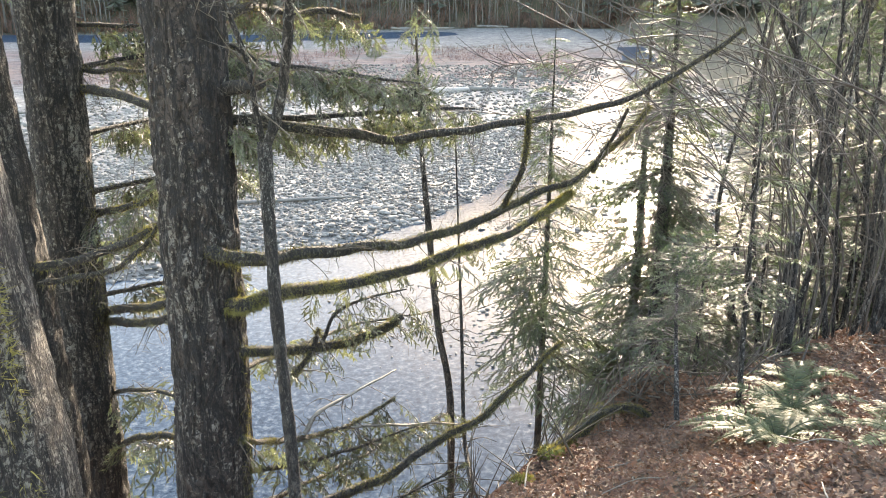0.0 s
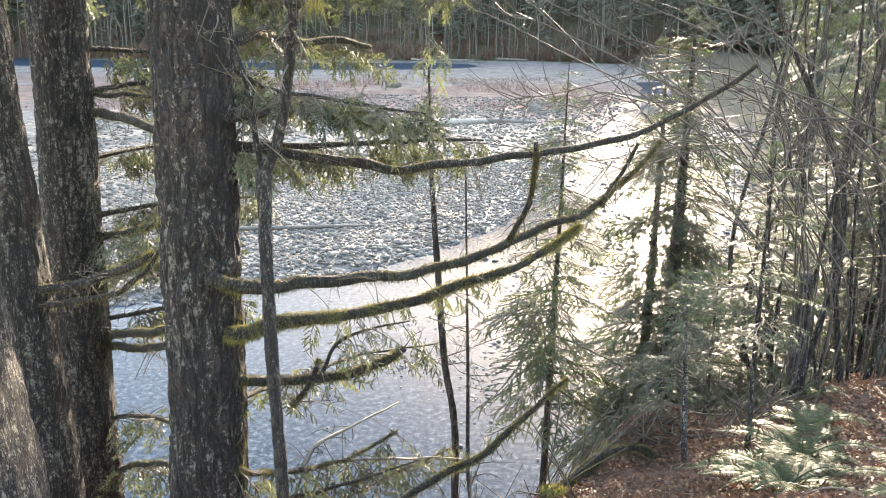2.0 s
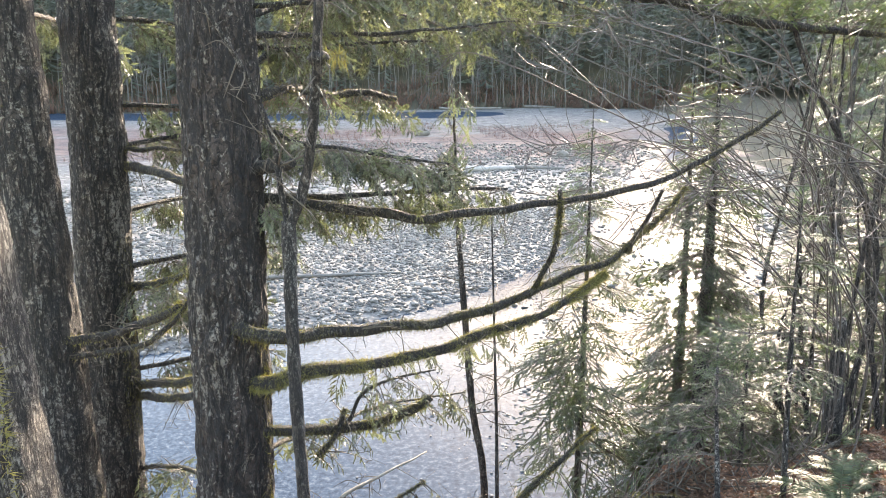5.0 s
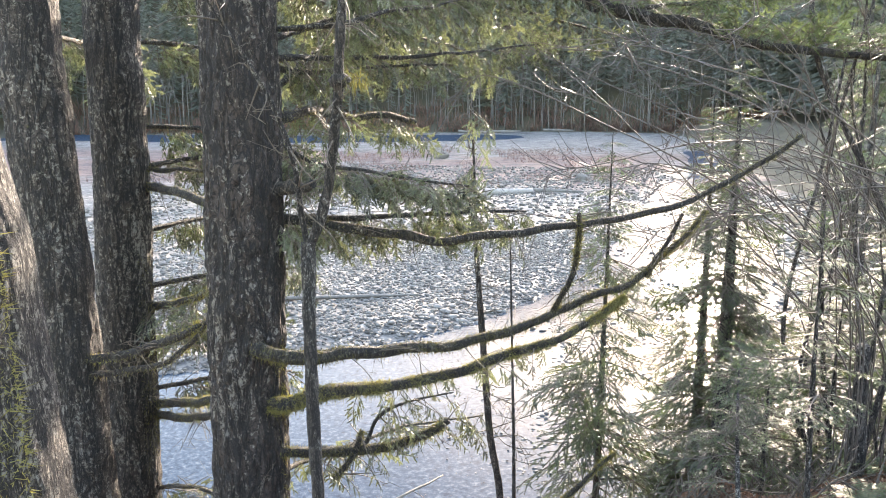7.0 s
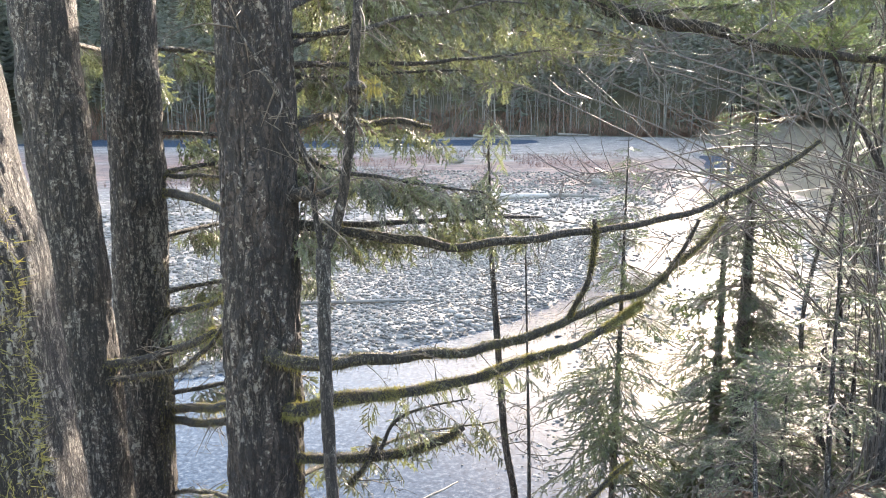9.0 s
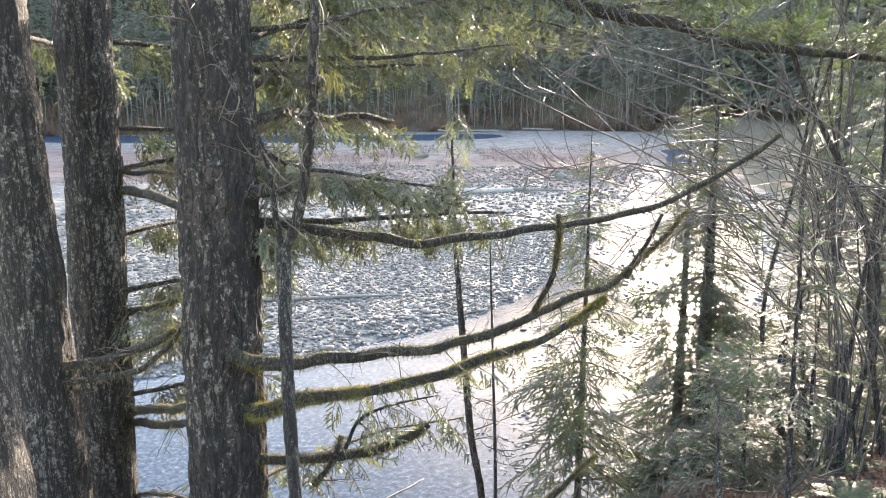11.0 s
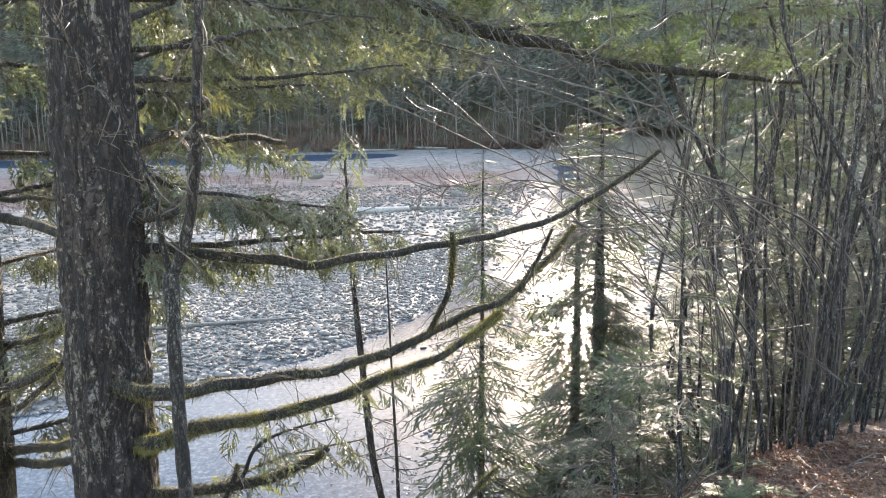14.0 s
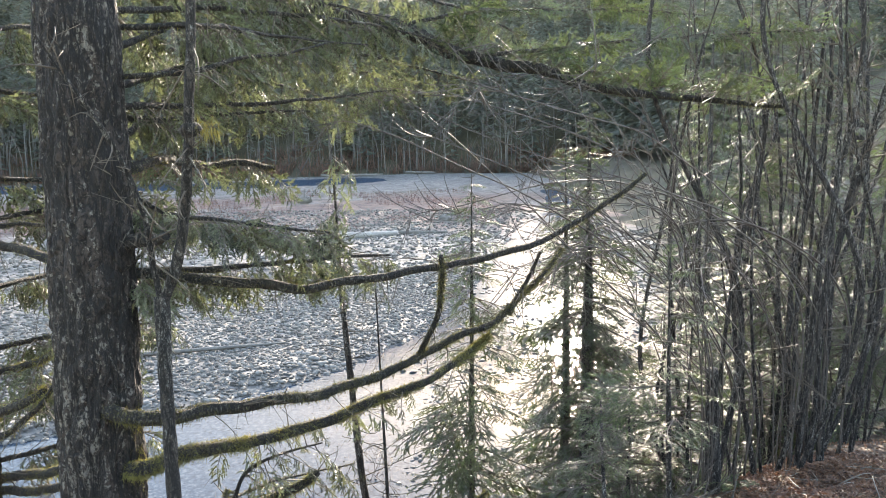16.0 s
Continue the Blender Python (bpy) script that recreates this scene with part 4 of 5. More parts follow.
# limbs between the trunks
for k, (tree, pts, r0, r1, moss, n) in enumerate((
        (tree2, [(-2.7, 6.0, 7.86), (-2.54, 6.0, 7.85), (-2.18, 5.6, 7.87), (-1.72, 5.0, 7.86)], 0.035, 0.028, 500, 0),
        (tree2, [(-2.7, 6.0, 6.9), (-2.52, 6.0, 6.96), (-2.16, 5.6, 7.1), (-1.83, 5.2, 7.27)], 0.03, 0.02, 900, 4),
        (tree1, [(-2.7, 5.0, 6.85), (-2.43, 5.0, 6.87), (-2.05, 4.8, 7.01), (-1.73, 4.6, 7.18), (-1.66, 4.6, 7.22)], 0.03, 0.02, 500, 0),
        (tree1, [(-2.7, 5.0, 6.75), (-2.37, 5.0, 6.77), (-1.99, 4.8, 6.91), (-1.73, 4.6, 7.1), (-1.6, 4.55, 7.26)], 0.022, 0.012, 300, 0),
        (tree2, [(-2.75, 6.0, 6.15), (-2.55, 6.0, 6.18), (-2.16, 5.5, 6.39), (-1.72, 4.9, 6.64)], 0.035, 0.028, 700, 0),
        (tree2, [(-2.75, 6.0, 6.05), (-2.57, 6.0, 6.08), (-2.17, 5.5, 6.28), (-1.72, 4.9, 6.54)], 0.032, 0.026, 700, 0),
        (tree2, [(-2.75, 6.0, 5.45), (-2.59, 6.0, 5.48), (-2.15, 5.5, 5.76), (-1.77, 5.0, 5.96)], 0.02, 0.012, 300, 4),
        (tree2, [(-2.75, 6.0, 5.0), (-2.58, 6.0, 5.03), (-2.23, 5.5, 5.37), (-1.71, 4.8, 5.77)], 0.028, 0.02, 700, 5),
        (tree2, [(-2.7, 6.0, 7.97), (-2.5, 6.0, 7.98), (-2.24, 5.8, 8.0), (-1.98, 5.6, 8.0)], 0.02, 0.012, 200, 0),
        (tree2, [(-2.7, 6.0, 8.3), (-2.3, 6.8, 8.25), (-1.9, 7.6, 8.1)], 0.02, 0.01, 200, 16),
        (tree2, [(-2.7, 6.0, 7.5), (-2.4, 7.0, 7.5), (-2.0, 8.0, 7.3)], 0.02, 0.01, 200, 18),
        (tree2, [(-2.7, 6.0, 8.9), (-2.4, 6.9, 8.9), (-1.9, 8.0, 8.8)], 0.02, 0.01, 200, 18),
        (tree2, [(-2.7, 6.0, 6.6), (-2.5, 6.9, 6.6), (-2.2, 7.8, 6.5)], 0.02, 0.01, 300, 16),
        (tree2, [(-2.6, 6.0, 8.0), (-2.2, 6.7, 8.05), (-1.6, 7.5, 7.95)], 0.02, 0.01, 200, 18),
        (tree2, [(-2.6, 6.0, 7.1), (-2.3, 6.8, 7.05), (-1.8, 7.8, 6.9)], 0.02, 0.01, 300, 18),
        (tree2, [(-2.6, 6.0, 6.3), (-2.3, 6.6, 6.2), (-1.9, 7.4, 6.0)], 0.02, 0.01, 300, 12),
        (tree2, [(-2.6, 6.0, 9.3), (-2.2, 7.0, 9.4), (-1.6, 8.0, 9.3)], 0.02, 0.01, 200, 18),
        (tree1, [(-2.9, 5.1, 8.9), (-3.2, 6.5, 8.9), (-3.4, 7.8, 8.7)], 0.02, 0.01, 200, 16))):
    ob, ln = limb(tree, "branch", pts, r0, r1, moss=moss * 3, hang=0.02, seed=90 + k)
    if n:
        boughs(ob, ln, 0.2, 1.0, int(n * 1.8), 0.45, 90 + k, droop=0.6)

# forked sapling in front of the large conifer
foot = (-0.62, 3.1, float(ground_height(-0.62, 3.1)))
sapling = thing("forked_sapling", foot, "slim dark forked sapling with lichen on its arms", "sapling", "saplings")
part("trunk", tube(Geo(), curve([foot, (-0.65, 3.2, 6.38), (-0.67, 3.25, 6.72), (-0.7, 3.3, 7.09), (-0.72, 3.35, 7.58), (-0.73, 3.4, 7.92)], 90), [0.034, 0.028, 0.027, 0.027, 0.031], 14, 0.12, 14, 4), BARK_THIN, sapling)
limb(sapling, "arm", [(-0.73, 3.4, 7.88), (-0.66, 3.38, 8.06), (-0.62, 3.35, 8.22), (-0.59, 3.3, 8.4), (-0.56, 3.25, 8.55), (-0.53, 3.2, 8.86), (-0.5, 3.2, 9.6)], 0.022, 0.017, mat=BARK_THIN, seed=5, wander=0.006)
limb(sapling, "arm", [(-0.73, 3.4, 7.88), (-0.75, 3.38, 8.06), (-0.78, 3.36, 8.27), (-0.83, 3.35, 8.45), (-0.92, 3.3, 8.64), (-1.0, 3.28, 8.77), (-1.07, 3.25, 8.9)], 0.014, 0.005, mat=BARK_PALE,
     label="pale lichen-covered arm", seed=6, wander=0.008)

# fallen mossy limb that leans over the slope
fallen = thing("fallen_limb", (-0.6, 4.6, 5.35), "dead mossy limb leaning over the bank", "branch")
limb(fallen, "limb", [(-1.3, 4.3, 5.25), (-0.73, 4.6, 5.43), (-0.39, 4.8, 5.47), (-0.02, 5.0, 5.63), (0.29, 5.1, 5.78), (0.56, 5.2, 6.01), (0.82, 5.3, 6.23)], 0.035, 0.012, moss=8000, hang=0.02, seed=33)

for k, pts in enumerate(([(0.6, 4.85, 5.5), (0.85, 5.05, 5.62), (1.1, 5.3, 5.66), (1.4, 5.55, 5.58), (1.6, 5.7, 5.4)], [(0.75, 5.1, 5.4), (1.0, 5.25, 5.56), (1.15, 5.5, 5.6), (1.2, 5.9, 5.4)])):
    root = thing("mossy_root", pts[0], "crooked root overgrown with bright moss", "root", "mossy roots")
    limb(root, "root", pts, 0.03, 0.022, moss=6000, hang=0.02, seed=70 + k)

# overhanging high limb
bl, lbl = limb(main, "high_limb", [(-1.34, 4.6, 10.3), (-0.9, 6.2, 9.85), (-0.57, 7.0, 9.67), (-0.22, 7.2, 9.59), (0.34, 7.4, 9.48), (0.73, 7.5, 9.33), (1.13, 7.5, 9.2), (1.61, 7.4, 9.11), (2.06, 7.2, 8.94),
                                   (2.54, 7.0, 8.87), (2.99, 6.8, 8.81), (3.42, 6.6, 8.75)], 0.1, 0.014, moss=3500, hang=0.025, seed=35, label="thick dark limb reaching over the river")
boughs(bl, lbl, 0.42, 1.0, 42, 0.5, 36, droop=-0.75, tmpl=FIR_MESH)
for k, pts in enumerate(([(1.0, 7.5, 9.24), (2.0, 7.6, 9.35), (3.0, 7.4, 9.4), (4.2, 7.0, 9.4)], [(0.3, 7.4, 9.48), (1.2, 7.9, 9.7), (2.3, 8.2, 9.75), (3.4, 8.2, 9.7)], [(1.6, 7.4, 9.11), (2.4, 7.8, 9.1), (3.3, 7.9, 9.05), (4.3, 7.7, 9.0)])):
    ob, ln = limb(main, "branch", pts, 0.02, 0.006, seed=240 + k, moss=300, hang=0.02)
    boughs(ob, ln, 0.15, 1.0, 30, 0.48, 240 + k, droop=0.0, tmpl=FIR_MESH)

# dark burl with a moss tuft on the forked sapling
v, f = ICO2
burl = part("burl", Geo().add(v * (1 + 0.3 * vnoise(v * 2, 5)[:, None]) * np.array([0.04, 0.035, 0.032]) + np.array([-0.555, 3.24, 8.57]), f), BARK_THIN, sapling, "dark burl")
part("moss", moss_on(Geo(), curve([(-0.53, 3.22, 8.58), (-0.44, 3.2, 8.57)], 12), [0.02, 0.015], 350, 0.05, 77), MOSS, burl, "pale hanging lichen", smooth=False, kind="stuff")


# ---- young firs and saplings on the slope ----
def young_fir(x, y, top, radius, reach, seed, lean=(0, 0), gap=0.2, label="young fir with flat needle sprays", bare=0.12, z=None, sag=0.05, count=(3, 6)):
    z = float(ground_height(x, y)) if z is None else z
    base = thing("young_fir", (x, y, z), label, "fir", "young firs")
    r = np.random.default_rng(seed)
    h = top - z
    line = curve([(x, y, z - 0.1), (x + lean[0] * 0.5 + 0.02 * r.normal(), y + lean[1] * 0.5, z + h * 0.5), (x + lean[0], y + lean[1], top)], 30)
    part("trunk", tube(Geo(), line, [radius, radius * 0.7, 0.004], 9, 0.1, 12, seed), BARK_ALDER, base)
    level = z + bare * h
    while level < top - 0.04:
        s = (level - z) / h
        p = np.array([np.interp(level, line[:, 2], line[:, c]) for c in range(3)])
        for k in range(r.integers(*count)):
            a = r.random() * 6.28
            ln = reach * (1 - s) ** 0.7 * r.uniform(0.5, 1.15) + 0.08
            way = (math.cos(a), math.sin(a), 0.25 * s + r.normal() * 0.12 - sag)
            put_spray("branch", (FIR_MESH if y < 6 else DENSE_FIR_MESH)[r.integers(6)], base, p, way, ln, r.normal() * 0.32)
        level += gap * r.uniform(0.6, 1.3) * (1.1 - 0.5 * s)
    put_spray("branch", FIR_MESH[0], base, line[-3], (0, 0.05, 1), 0.16)
    return base


young_fir(1.0, 8.0, 8.2, 0.042, 1.15, 1, sag=0.35, lean=(0.05, 0), gap=0.16, bare=0.3)
young_fir(2.74, 10.1, 9.0, 0.115, 1.5, 2, gap=0.14, sag=0.3, label="fir with a thick straight dark trunk")
young_fir(2.62, 11.0, 8.6, 0.085, 1.3, 3, gap=0.13, sag=0.2, lean=(0.04, 0), label="slender fir with thin drooping limbs")
young_fir(2.0, 5.1, 7.84, 0.022, 0.75, 4, lean=(-0.05, 0), gap=0.22, bare=0.48)
young_fir(1.63, 5.2, 6.62, 0.02, 0.6, 5, lean=(0.3, 1.4), gap=0.12, bare=0.25)
young_fir(2.5, 7.6, 6.3, 0.03, 0.85, 7, gap=0.15)
young_fir(3.4, 9.2, 6.6, 0.04, 0.95, 9, gap=0.16)
for k, (x, y, top, reach) in enumerate(((3.1, 10.6, 6.8, 1.0), (3.9, 10.0, 7.0, 1.0), (5.8, 11, 9.8, 1.3), (3.3, 8.1, 6.9, 0.85),
                                        (4.6, 9.0, 7.5, 1.0), (5.0, 10.6, 8.5, 1.2), (6.8, 11.6, 9.0, 1.3), (5.6, 8.9, 7.4, 1.0))):
    young_fir(x, y, top, 0.024, reach, 130 + k, gap=0.16, label="young fir with thin layered branches", bare=0.2 if x < 4 else 0.02)


for k in range(30):
    y = 13 + 1.5 * k + 0.055 * k * k + 1.5 * math.sin(k * 2.3)
    x = max(0.37 * y + 2.2, float(np.interp(y, SHORE_Y, SHORE_X)) + 2.5) + 2.8 * (k % 3) + math.sin(k * 4.1)
    young_fir(x, y, float(ground_height(x, y)) + 11 + 0.25 * k + 3 * math.sin(k * 1.7), 0.16, 2.6, 500 + k, gap=0.8, count=(3, 5), label="tall dark conifer in the wood behind the thicket", bare=0.02, sag=0.2)


def bare_sapling(pts, r0, label, seed, tops=0):
    pts = [(*pts[0][:2], float(ground_height(*pts[0][:2]))), *pts]
    base = thing("bare_sapling", pts[0], label, "sapling", "saplings")
    line = curve(pts, 60)
    part("trunk", tube(Geo(), line, [r0, r0 * 0.8, 0.006], 9, 0.1, 10, seed), BARK_ALDER, base)
    r = np.random.default_rng(seed)
    wood = Geo()
    for k in range(26):
        f = r.uniform(0.3, 0.97)
        p = line[int(f * 59)]
        a = r.random() * 6.28
        ln = r.uniform(0.3, 0.9) * (1.2 - f)
        q = p + np.array([math.cos(a) * ln, math.sin(a) * ln, r.uniform(-0.1, 0.5) * ln])
        tl = curve([p, (p + q) / 2 + r.normal(size=3) * 0.03, q], 6)
        tube(wood, tl, [0.006, 0.002], 4)
        for c in range(4):
            s = tl[r.integers(1, 6)]
            tube(wood, np.array([s, s + r.normal(size=3) * 0.07, s + r.normal(size=3) * 0.1]), [0.003, 0.0012], 3)
    part("fine_growth", wood, TWIG, base, kind="stuff")
    if tops:
        for k in range(tops):
            a = r.random() * 6.28
            put_spray("spray", HEMLOCK_MESH[k % 8], base, line[r.integers(44, 59)], (math.cos(a), math.sin(a), -0.5), r.uniform(0.25, 0.55))


bare_sapling([(0.07, 7.7, 4.5), (-0.05, 7.7, 5.33), (-0.13, 7.7, 6.27), (-0.2, 7.7, 7.14), (-0.22, 7.7, 7.66), (-0.25, 7.7, 8.5)], 0.04, "slim leaning hemlock sapling with bare twigs", 51, 14)
bare_sapling([(0.25, 6.6, 4.2), (0.2, 7.2, 4.44), (0.18, 7.5, 5.3), (0.15, 7.5, 6.16), (0.11, 7.5, 7.38)], 0.024, "thin bare sapling with fine twigs", 52)


# ---- alder thicket ----
def alder(x, y, stems, seed, label, height=(4.5, 6.5), spread=0.75, thick=(0.012, 0.031)):
    z = float(ground_height(x, y))
    base = thing("alder", (x, y, z), label, "alder", "alder thicket")
    r = np.random.default_rng(seed)
    for k in range(stems):
        a = r.random() * 6.28
        p0 = np.array([x + math.cos(a) * 0.42 * r.random(), y + math.sin(a) * 0.42 * r.random(), z - 0.15])
        h = r.uniform(*height)
        out = np.array([math.cos(a), math.sin(a), 0]) * spread * r.uniform(0.3, 1)
        top = p0 + out + np.array([0, 0, h])
        line = curve([p0, p0 + out * 0.35 + np.array([r.normal() * 0.2, r.normal() * 0.15, h * 0.35]), p0 + out * 0.75 + np.array([r.normal() * 0.26, 0, h * 0.7]), top], 44)
        rad = r.uniform(*thick)
        stem = part("stem", tube(Geo(), line, [rad, rad * 0.85, rad * 0.4], 9, 0.1, 9, seed + k), BARK_ALDER, base)
        wood = Geo()
        for b in range(11):
            f = r.uniform(0.15, 0.98)
            p = line[int(f * 43)]
            a2 = r.random() * 6.28
            ln = r.uniform(0.3, 1.1)
            way = np.array([math.cos(a2), math.sin(a2), r.uniform(0.2, 1.2)])
            q = p + unit(way) * ln
            tl = curve([p, (p + q) / 2 + r.normal(size=3) * 0.05, q], 7)
            tube(wood, tl, [0.007, 0.002], 4)
            for c in range(5):
                s = tl[r.integers(1, 7)]
                e = s + unit(way + r.normal(size=3) * 0.7) * r.uniform(0.1, 0.3)
                tube(wood, np.array([s, (s + e) / 2, e]), [0.003, 0.001], 3)
        part("fine_growth", wood, TWIG, stem, kind="stuff")
    return base


for k, (x, y, n) in enumerate(((3.6, 7.4, 3), (3.85, 7.1, 4), (4.05, 7.3, 4), (4.5, 7.6, 4), (3.6, 8.6, 3), (4.4, 8.8, 4), (5.0, 8.4, 4), (5.2, 9.8, 4), (5.9, 9.4, 4))):
    alder(x, y, n + 1, 200 + 10 * k, "bare multi-stemmed alder with lichen-spotted stems")


# arching whips of the thicket, fanning out over the river
def arching_whips():
    r = np.random.default_rng(91)
    base = thing("arching_alder", (2.95, 6.7, float(ground_height(2.95, 6.7))), "leaning alder with long arching leafless whips", "alder", "alder thicket")
    part("stool", tube(Geo(), curve([(2.95, 6.7, 5.3), (2.93, 6.68, 6.0), (2.9, 6.65, 6.6)], 16), [0.08, 0.06, 0.05], 10, 0.15, 8, 3), BARK_ALDER, base)
    for k in range(30):
        s = np.array([r.uniform(2.8, 4.3), r.uniform(6.5, 7.6), 0])
        s[2] = ground_height(s[0], s[1]) + 0.1
        e = np.array([r.uniform(-0.2, 2.3), r.uniform(5.3, 7.4), r.uniform(7.5, 9.3)])
        k1 = s + np.array([-0.05, 0, r.uniform(0.9, 1.6)])
        m = k1 * 0.5 + e * 0.5 + np.array([0.1, 0, 0.3 + 0.15 * r.normal()])
        line = curve([s, k1, m, e, e + np.array([-0.25, -0.05, -0.12]) * r.uniform(0.3, 1.6)], 48)
        line = line + 0.05 * np.linspace(0, 1, 48)[:, None] * np.stack([vnoise(line * 2.2, k), vnoise(line * 2.2, k + 40), vnoise(line * 2.2, k + 80)], 1)
        rad = r.uniform(0.004, 0.01)
        whip = part("whip", tube(Geo(), line, [rad, rad * 0.7, 0.0025], 6, 0.1, 12, k), WHIP, base)
        wood = Geo()
        for b in range(18):
            i = r.integers(16, 46)
            tan = unit(line[i + 1] - line[i])
            way = unit(tan + 0.6 * r.normal(size=3))
            ln = r.uniform(0.12, 0.6)
            tl = curve([line[i], line[i] + way * ln * 0.5 + r.normal(size=3) * 0.02, line[i] + way * ln + np.array([0, 0, 0.05])], 6)
            tube(wood, tl, [0.0045, 0.0015], 4)
        part("fine_growth", wood, WHIP, whip, kind="stuff")


arching_whips()


# ---- sword ferns ----
def frond_geo(seed, length=0.5):
    """One arching frond along +x with two rows of leaflets."""
    r = np.random.default_rng(seed)
    s = np.linspace(0, 1, 50)
    arch = r.uniform(0.35, 0.6)
    spine = np.stack([s * 0.9, 0.04 * np.sin(3 * s), 0.55 * s - arch * 1.5 * s**2], 1) * length
    g = Geo()
    tube(g, spine, [0.004, 0.0012], 4)
    for k in np.arange(4, 49, 1.1):
        i = int(k)
        tan = unit(spine[min(i + 1, 49)] - spine[i - 1])
        w = length * 0.125 * math.sin(math.pi * min(1.0, 0.16 + 0.84 * s[i])) ** 0.7 + 0.008
        for sg in (-1, 1):
            lat = np.array([0.3, sg, -0.12 + 0.1 * r.normal()])
            p = spine[i]
            tip = p + unit(lat) * w * r.uniform(0.85, 1.1)
            h = tan * 0.0044
            mid = p * 0.55 + tip * 0.45 + np.array([0, 0, 0.004])
            g.add([p - h * 0.6, mid - h, tip, mid + h, p + h * 0.6], t=[(0, 1, 4), (1, 3, 4), (1, 2, 3)])
    return g


FRONDS = [mesh_of("frond", frond_geo(s), FERN, False) for s in range(5)]


def fern(x, y, n, size, seed):
    z = float(ground_height(x, y))
    base = thing("sword_fern", (x, y, z), "green sword fern with arching fronds, lit from behind", "fern", "sword ferns")
    r = np.random.default_rng(seed)
    for k in range(n):
        ob = new("frond", FRONDS[r.integers(5)])
        ob.parent = base
        a = k * 360 / n + r.uniform(-14, 14)
        ob.matrix_local = pose(0, 0, 0.02, r.uniform(-12, 12), r.uniform(-28, 12), a) @ Matrix.Scale(size * r.uniform(0.75, 1.15), 4)


for k, (x, y, n, s) in enumerate(((1.95, 4.35, 19, 1.1), (2.25, 4.85, 20, 1.15), (2.6, 5.6, 13, 1.0), (2.45, 3.95, 13, 0.9), (3.4, 7.6, 12, 1.1), (3.05, 6.7, 10, 0.9))):
    fern(x, y, n, s, 300 + k)


# ---- forest floor: leaves, twigs, moss ----
def leaf_litter(seed, n, box, name, label):
    r = np.random.default_rng(seed)
    xy = np.stack([r.uniform(box[0], box[1], n), r.uniform(box[2], box[3], n)], 1)
    z = ground_height(xy[:, 0], xy[:, 1])
    p = np.c_[xy, z + 0.004 + 0.025 * r.random(n)]
    a = r.random((n, 1)) * 6.28
    u = np.concatenate([np.cos(a), np.sin(a), 0.35 * r.normal(size=(n, 1))], 1)
    w = np.concatenate([-np.sin(a), np.cos(a), 0.35 * r.normal(size=(n, 1))], 1)
    ln = (0.008 + 0.02 * r.random((n, 1)))
    v = np.stack([p - u * ln, p - w * ln * 0.5 + [0, 0, 0.008], p + u * ln, p + w * ln * 0.5 + [0, 0, 0.008]], 1).reshape(-1, 3)
    single(name, Geo().add(v, q=np.arange(4 * n).reshape(-1, 4)), DRY_LEAF, label, "leaves", kind="stuff", smooth=False, base=(2, 4, 6))


leaf_litter(17, 60000, (-0.3, 4.6, 2.2, 7.8), "fallen_leaves", "reddish brown dead leaves covering the slope")
leaf_litter(18, 40000, (-5, 7, -4, 8.5), "scattered_leaves", "brown dead leaves scattered over the bank")


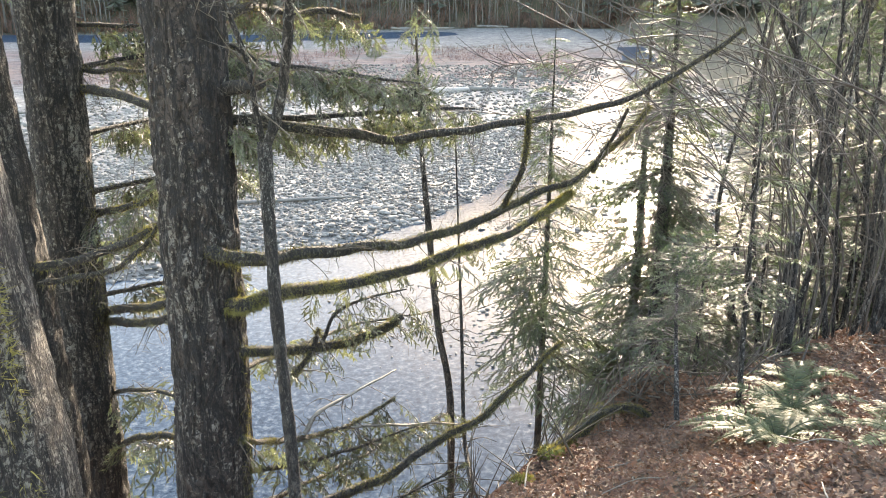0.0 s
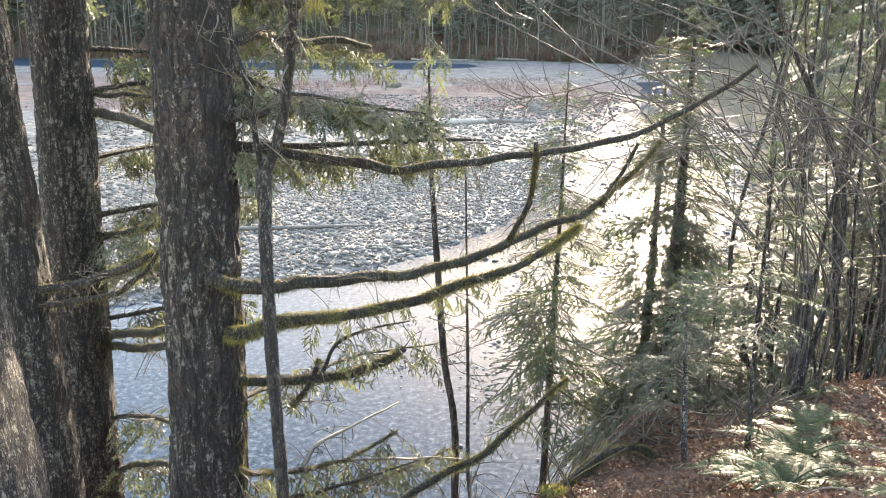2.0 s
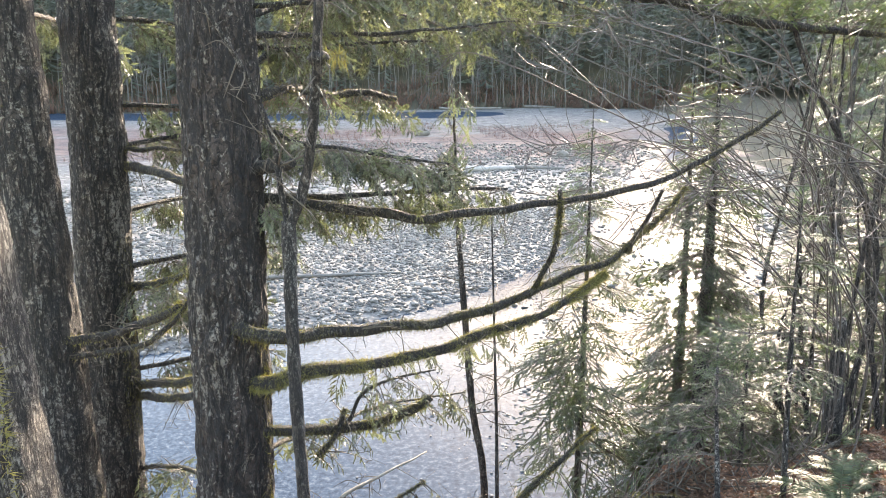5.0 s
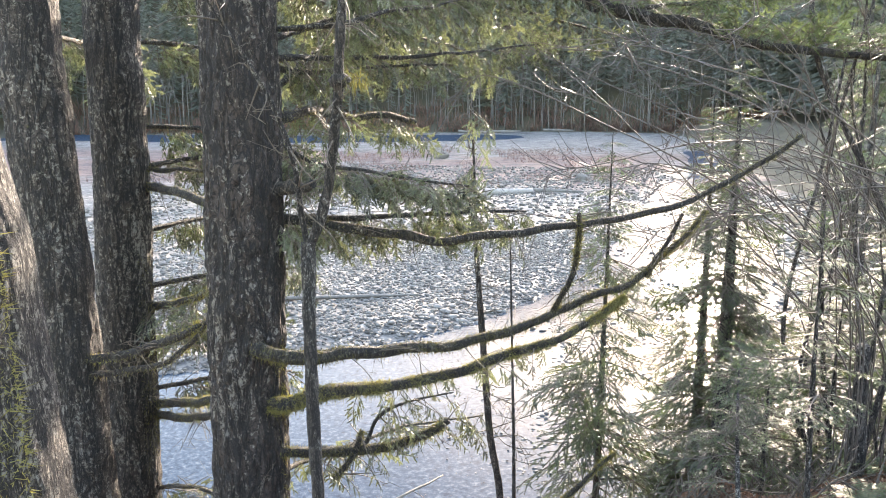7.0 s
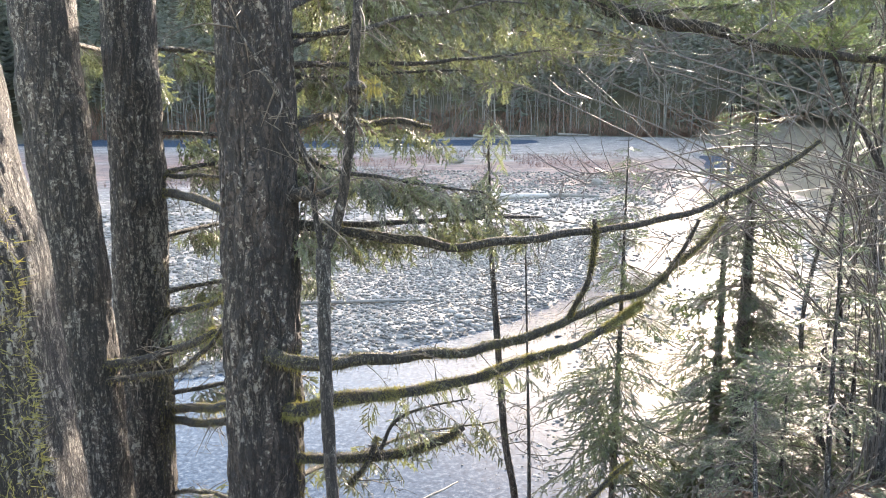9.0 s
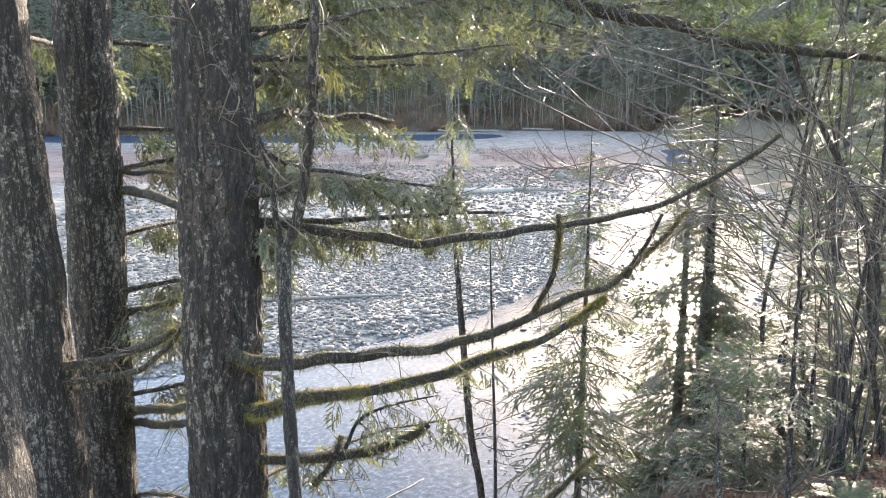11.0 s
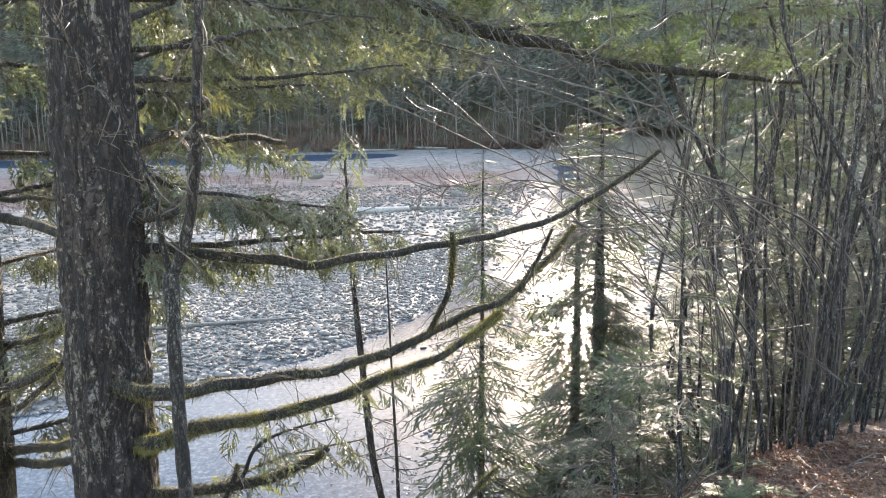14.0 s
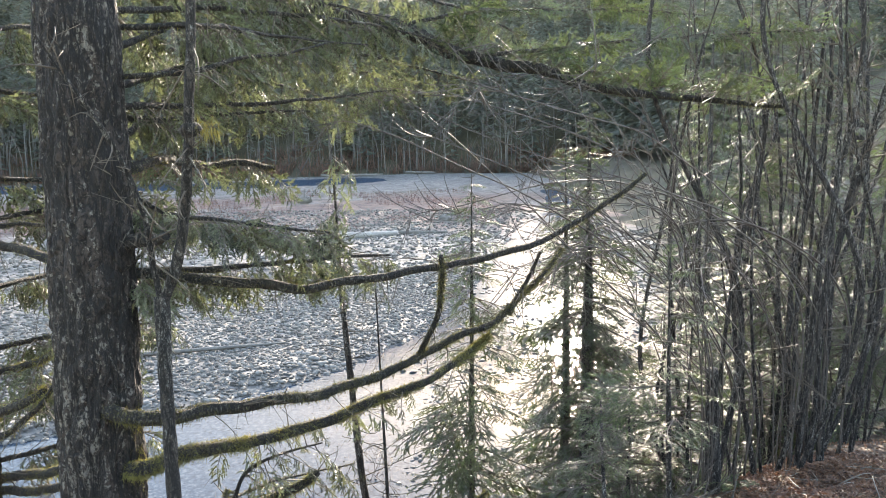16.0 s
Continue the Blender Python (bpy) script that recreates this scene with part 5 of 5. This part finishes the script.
def moss_clump(x, y, size, seed, label="yellow-green moss cushion on the slope"):
    v, f = ICO3
    d = 1 + 0.25 * vnoise(v * 2.5, seed)[:, None] + 0.08 * vnoise(v * 9, seed + 1)[:, None]
    z = float(ground_height(x, y))
    p = v * d * np.array([1.0, 0.8, 0.45]) * size + np.array([x, y, z])
    base = thing("mossy_stone", (x, y, z), label, "moss", "mossy stones")
    part("stone", Geo().add(p, f), MOSS_GROUND, base)
    r = np.random.default_rng(seed)
    k = r.integers(0, len(f), 1500)
    w = r.dirichlet((1, 1, 1), 1500)
    root = (p[f[k]] * w[:, :, None]).sum(1)
    nrm = unit(root - np.array([x, y, z - 0.2]))
    tip = root + nrm * 0.03 * r.random((1500, 1)) + r.normal(size=(1500, 3)) * 0.008
    s = r.normal(size=(1500, 3)) * 0.003
    q = np.stack([root - s, root + s, tip], 1).reshape(-1, 3)
    part("moss", Geo().add(q, np.arange(len(q)).reshape(-1, 3)), MOSS, base, smooth=False, kind="stuff")


for k, (x, y, s) in enumerate(((0.72, 4.85, 0.1), (0.5, 4.55, 0.08), (1.25, 3.15, 0.12), (0.85, 5.0, 0.07))):
    moss_clump(x, y, s, 400 + k)


def strewn_twigs(name, n, x0, x1, y0, y1, length, rise, label, seed):
    """Crooked dead twigs lying about or tangled over the ground."""
    r = np.random.default_rng(seed)
    g = Geo()
    for k in range(n):
        x, y = r.uniform(x0, x1), r.uniform(y0, y1)
        a, ln = r.random() * 6.28, length * r.uniform(0.4, 1.2)
        p = np.array([x, y, ground_height(x, y) + 0.01])
        q = np.array([x + ln * math.cos(a), y + ln * math.sin(a), 0])
        q[2] = ground_height(q[0], q[1]) + 0.02 + rise * r.random()
        m = (p + q) / 2 + r.normal(size=3) * ln * 0.08
        m[2] = max(m[2], ground_height(m[0], m[1]) + 0.01)
        tube(g, curve([p, m, q], 7), [0.006 * r.uniform(0.6, 1.6), 0.0025], 4)
    single(name, g, PALE_TWIG if rise < 0.1 else TWIG, label, "twigs", kind="stuff", base=(x0, y0, 6))


strewn_twigs("fallen_twigs", 130, 0.3, 4.5, 2.4, 7.0, 0.35, 0.04, "thin dead twigs scattered over the leaf litter", 61)
strewn_twigs("brushwood", 240, 0.9, 2.9, 5.7, 7.4, 0.5, 0.45, "tangle of dead brushwood on the edge of the bank", 62)
strewn_twigs("bank_brush", 260, -1.6, 1.0, 4.6, 7.6, 0.6, 0.7, "tangle of bare twigs on the steep bank", 63)
